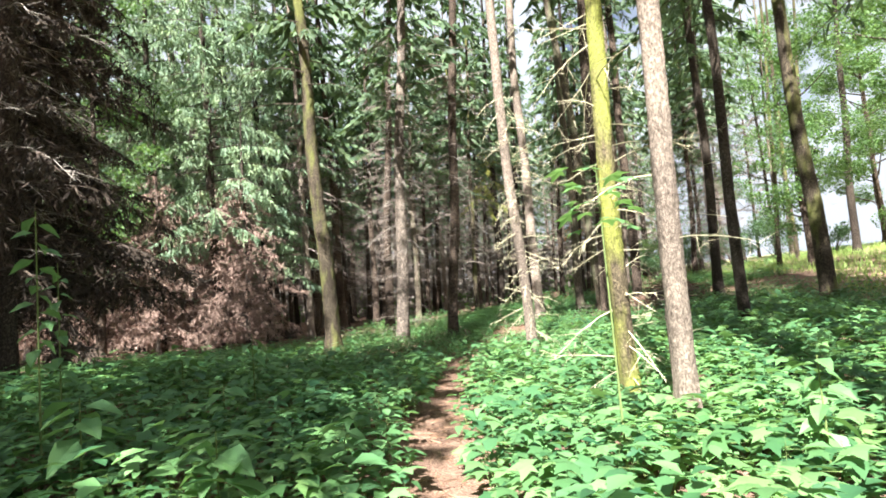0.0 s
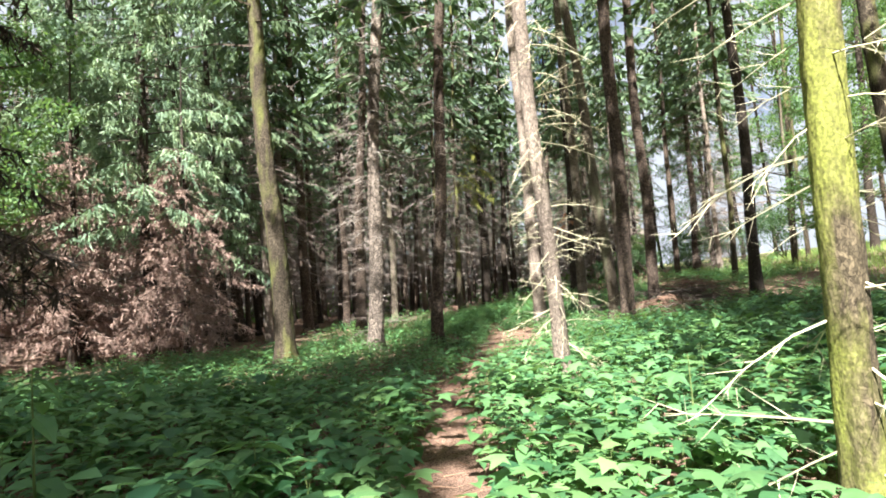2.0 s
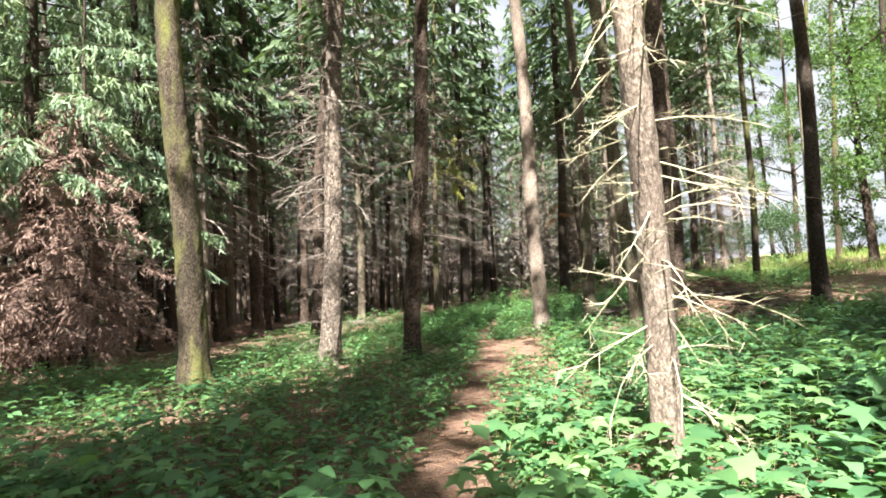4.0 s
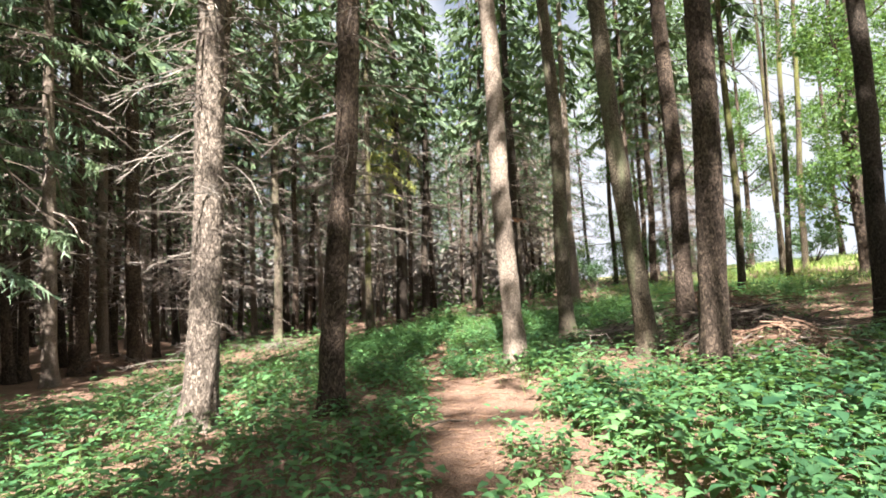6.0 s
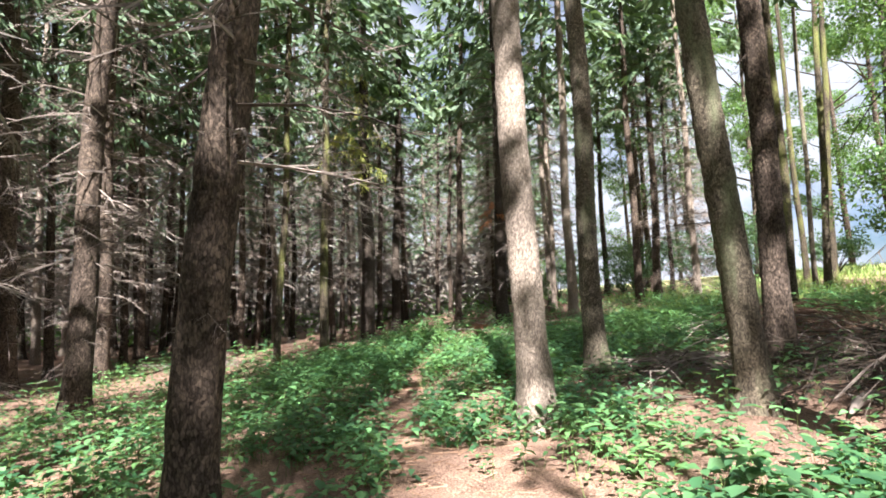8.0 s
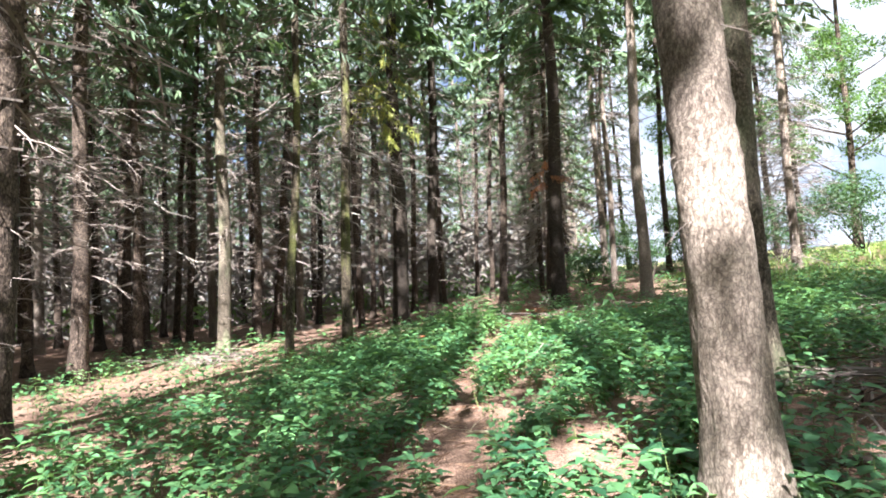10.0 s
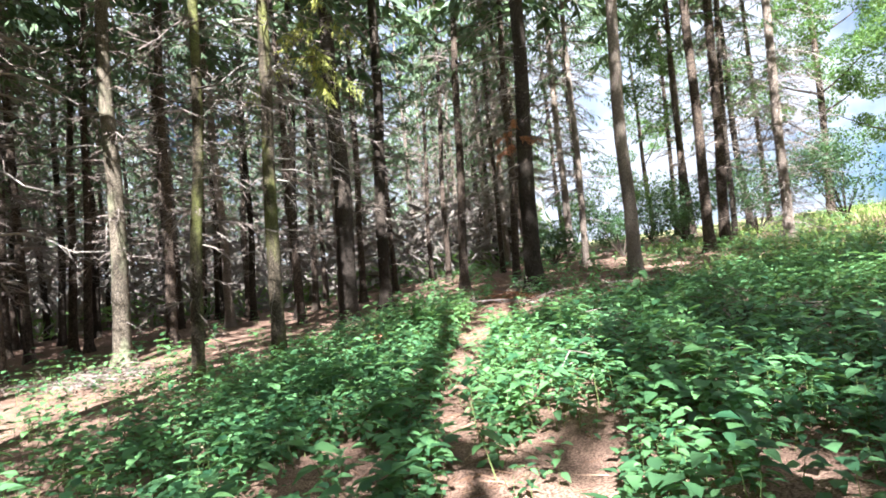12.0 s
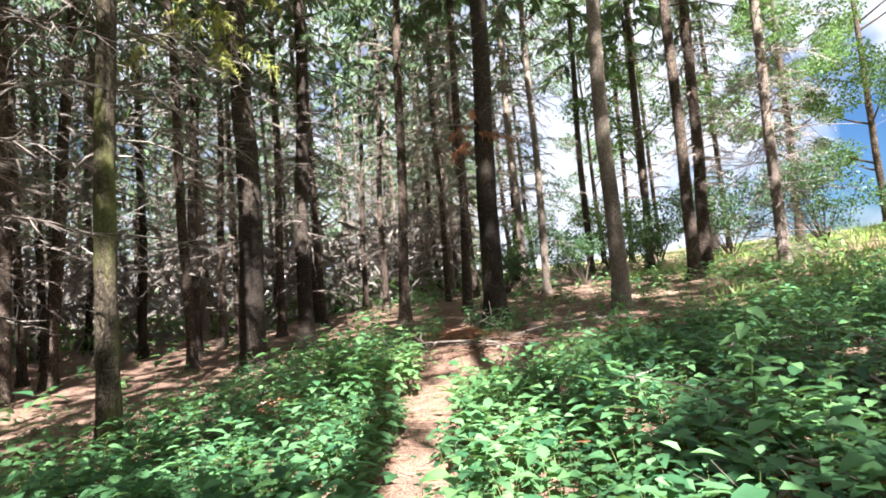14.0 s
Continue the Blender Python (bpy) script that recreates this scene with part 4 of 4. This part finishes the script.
broadleaf(21.5, 24.0, 13, 3.6, 3.0, 323, "broadleaved tree with small fluttering green leaves", LEAF_TREE, 900)
broadleaf(18.0, 36.5, 14, 4.0, 3.2, 324, "broadleaved tree with small fluttering green leaves", LEAF_TREE)
broadleaf(13.5, 14.0, 12, 2.8, 2.8, 326, "broadleaved tree with small fluttering green leaves", LEAF_TREE)
broadleaf(-10.2, 16.2, 11, 2.6, 2.4, 327, "yellow-green broadleaved tree among the spruces", LEAF_TREE)
broadleaf(-14.5, 25.0, 12, 1.5, 2.8, 328, "yellow-green broadleaved tree among the spruces", LEAF_TREE)
broadleaf(26.5, 33.0, 16, 2.2, 3.8, 361, "tall broadleaved tree beyond the field's edge", LEAF_TREE, 900)
broadleaf(27.5, 26.5, 15, 2.6, 3.8, 362, "tall broadleaved tree beyond the field's edge", LEAF_TREE, 900)
broadleaf(22.0, 44.0, 14, 2.0, 3.4, 329, "broadleaved tree with small fluttering green leaves", LEAF_TREE)

# ---- the woods far off ----
def far_woods(n, region, tall, size, mat, name, label, seed):
    r, s = np.random.default_rng(seed), Soup()
    x, y = region(r, n)
    z = ground(x, y) + tall * r.uniform(0, 1, n) ** 1.2
    p = np.stack([x, y, z], 1)
    d = unit(r.normal(size=(n, 3)) * np.array([1, 1, 0.5]) + np.array([0, 0, -0.7]))
    s.blades(p, p + d * size * r.uniform(0.6, 1.5, n)[:, None], np.cross(d, unit(r.normal(size=(n, 3)))) * size * 0.12)
    tagged(new(name, s.mesh(name, mat)), label, "woods", kind="stuff")


def band(r, n):
    a = r.uniform(-1.35, 0.42, n)
    d = r.uniform(58, 78, n)
    return d * np.sin(a), 6 + d * np.cos(a)


def near_band(r, n):
    a = r.uniform(-1.1, 0.36, n)
    d = r.uniform(38, 58, n)
    return d * np.sin(a), 6 + d * np.cos(a)


def side(r, n):
    return r.uniform(-34, -20, n), r.uniform(-4, 40, n)


far_woods(26000, band, 15, 1.3, NEEDLE, "far_woods", "dense dark green woods closing the view", 401)
far_woods(9000, band, 7, 1.1, TWIG_GREY, "far_thicket", "grey brown thicket of dead twigs far off", 402)
far_woods(16000, near_band, 4.5, 1.0, TWIG_GREY, "dead_thicket", "tangle of grey dead twigs between the far trunks", 404)
far_woods(7000, near_band, 1.3, 0.7, LEAF_TREE, "far_undergrowth", "low green growth between the far trunks", 405)
far_woods(9000, side, 11, 1.1, NEEDLE, "side_woods", "dense dark woods beside the path", 403)

# ---- special boughs ----
def hang_bough(name, tree_at, z, azimuth, ln, count, mat, size, seed, label):
    tree = min((o for o in scene.objects if o.name.startswith("spruce_tree") and o.parent is None), key=lambda o: (o.location.x - tree_at[0]) ** 2 + (o.location.y - tree_at[1]) ** 2)
    wood, needles = fuzzy_mesh(name, z - count * 0.12, z + count * 0.12, ln, count, 30, 1.6, size * 2, size * 0.7, size * 0.07, mat, seed, 0.6)
    turn = pose(0, 0, 0, 0, 0, azimuth) @ Matrix.Translation((ln * 0.35, 0, 0))
    part("bough", wood, tree).matrix_basis = turn
    part(name, needles, tree, label).matrix_basis = turn


hang_bough("yellow_spray", (3.12, 31.76), 7.8, 240, 1.4, 16, NEEDLE_YELLOW, 0.2, 411, "hanging yellow-green needle sprays")
hang_bough("red_spray", (7.29, 29.81), 3.8, 215, 0.5, 4, NEEDLE_RED, 0.11, 412, "rust-red dead needle sprays")

# ---- brushwood piles ----
def brush_pile(x, y, wide, tall, count, kinds, mat, label, seed):
    r = np.random.default_rng(seed)
    ob = new("brushwood_pile")
    ob.location = (x, y, float(floor_z(x, y)))
    tagged(ob, label, "brush pile", "brushwood piles")
    s = Soup()
    for i in range(count * 4):
        a, rad = r.uniform(0, 6.283), wide * r.uniform(0, 0.9)
        z = tall * (1 - (rad / wide) ** 2) * r.uniform(0, 1)
        dead_branch_soup(s, np.array([math.cos(a) * rad, math.sin(a) * rad, z + 0.02]), r.uniform(0, 6.283), r.uniform(0.3, 0.9), r, 14, 0.011, r.uniform(0, 0.35))
    part("brushwood", s.mesh("brushwood", mat), ob)
    for i in range(count):
        a, rad = r.uniform(0, 6.283), wide * r.uniform(0, 0.8)
        q = r.uniform(0.7, 1.5)
        part("branch", SNAG_MESH[kinds[i % len(kinds)]][i % 6], ob).matrix_basis = pose(
            math.cos(a) * rad, math.sin(a) * rad, 0.04 + tall * (1 - (rad / wide) ** 2) * r.uniform(0.3, 1), r.uniform(-20, 20), r.uniform(-20, 25), r.uniform(0, 360)) @ Matrix.Diagonal((q, q, q, 1))


brush_pile(5.2, 14.9, 0.9, 0.5, 26, ("grey", "dark"), BRUSH_RED, "heap of dry rust-brown brushwood beside a spruce", 421)
brush_pile(6.3, 16.6, 1.4, 0.45, 34, ("dark", "grey"), TWIG_DARK, "low heap of dark cut branches on the ground", 422)
brush_pile(7.6, 18.9, 1.5, 0.7, 34, ("grey", "dark"), BRUSH_RED, "heap of dry grey and brown brushwood", 423)
brush_pile(8.8, 20.8, 1.3, 0.4, 22, ("grey",), BRUSH_RED, "heap of dry rust-brown brushwood", 424)
brush_pile(5.4, 18.6, 1.0, 0.25, 20, ("grey", "dark"), TWIG, "low heap of dry twigs round a spruce", 425)
brush_pile(-5.5, 25.4, 0.75, 0.5, 12, ("grey",), BRUSH_RED, "rust-red heap of dead spruce boughs in the sun", 426)
brush_pile(6.4, 22.6, 0.8, 0.15, 12, ("grey", "dark"), TWIG_DARK, "low scatter of dry branches in the undergrowth", 427)
brush_pile(6.0, 27.6, 0.9, 0.12, 14, ("grey",), BRUSH_RED, "scatter of rust-red dead sprays on the litter", 428)
for k, (x, y) in enumerate(((2.9, 27.0), (7.9, 26.4), (6.5, 29.3), (4.6, 22.4))):
    brush_pile(x, y, 0.32, 0.14, 5, ("grey",), NEEDLE_RED, "small fallen spray of rust-red needles", 440 + k)
brush_pile(-1.6, 28.9, 1.0, 0.12, 14, ("grey",), TWIG, "low scatter of dry twigs on brown litter", 429)


def fallen_branch(x, y, heading, ln, thick, label, mat=TWIG):
    ob = new("fallen_branch")
    ob.location = (x, y, float(floor_z(x, y)))
    tagged(ob, label, "branch", "fallen branches")
    r = np.random.default_rng(int(abs(x * 31 + y * 17) * 10))
    k = np.linspace(0, 1, 9)
    px, py = k * ln * math.cos(radians(heading)), k * ln * math.sin(radians(heading))
    pts = np.stack([px, py + 0.05 * np.sin(k * 5), floor_z(x + px, y + py) - ob.location.z + thick * 0.8 + 0.03 * np.sin(k * 7)], 1)
    s = Soup()
    s.tube(pts, thick * (1.05 - 0.6 * k) * r.uniform(0.85, 1.15, 9) * np.where((k == 0) | (k == 1), 0.2, 1), 7)
    part("limb", s.mesh("limb", mat, True), ob)
    t = Soup()
    for i in range(6):
        dead_branch_soup(t, pts[2 + i], radians(heading + r.uniform(-70, 70)), r.uniform(0.2, 0.6), r, 5, thick * 0.22, 0.1)
    part("side_twig", t.mesh("side_twig", mat), ob)


fallen_branch(4.9, 16.2, 20, 1.9, 0.05, "bare grey branch lying beside the brushwood")
fallen_branch(4.6, 17.6, 150, 1.8, 0.035, "dark fallen branch on the litter", TWIG_DARK)
fallen_branch(5.9, 17.2, -15, 2.0, 0.04, "dark fallen branch on the litter", TWIG_DARK)
fallen_branch(2.4, 19.6, 115, 0.9, 0.012, "thin pale dead twig on the ground", TWIG_PALE)
fallen_branch(0.9, 14.9, 10, 0.9, 0.015, "thin dark branch across the path", TWIG_DARK)
fallen_branch(1.2, 22.6, 130, 0.9, 0.014, "thin pale dead branch among the leaves", TWIG_PALE)
fallen_branch(6.2, 23.8, 160, 1.3, 0.03, "dark fallen branch among the brambles", TWIG_DARK)
fallen_branch(7.6, 24.6, 150, 1.6, 0.035, "dark fallen branch among the brambles", TWIG_DARK)
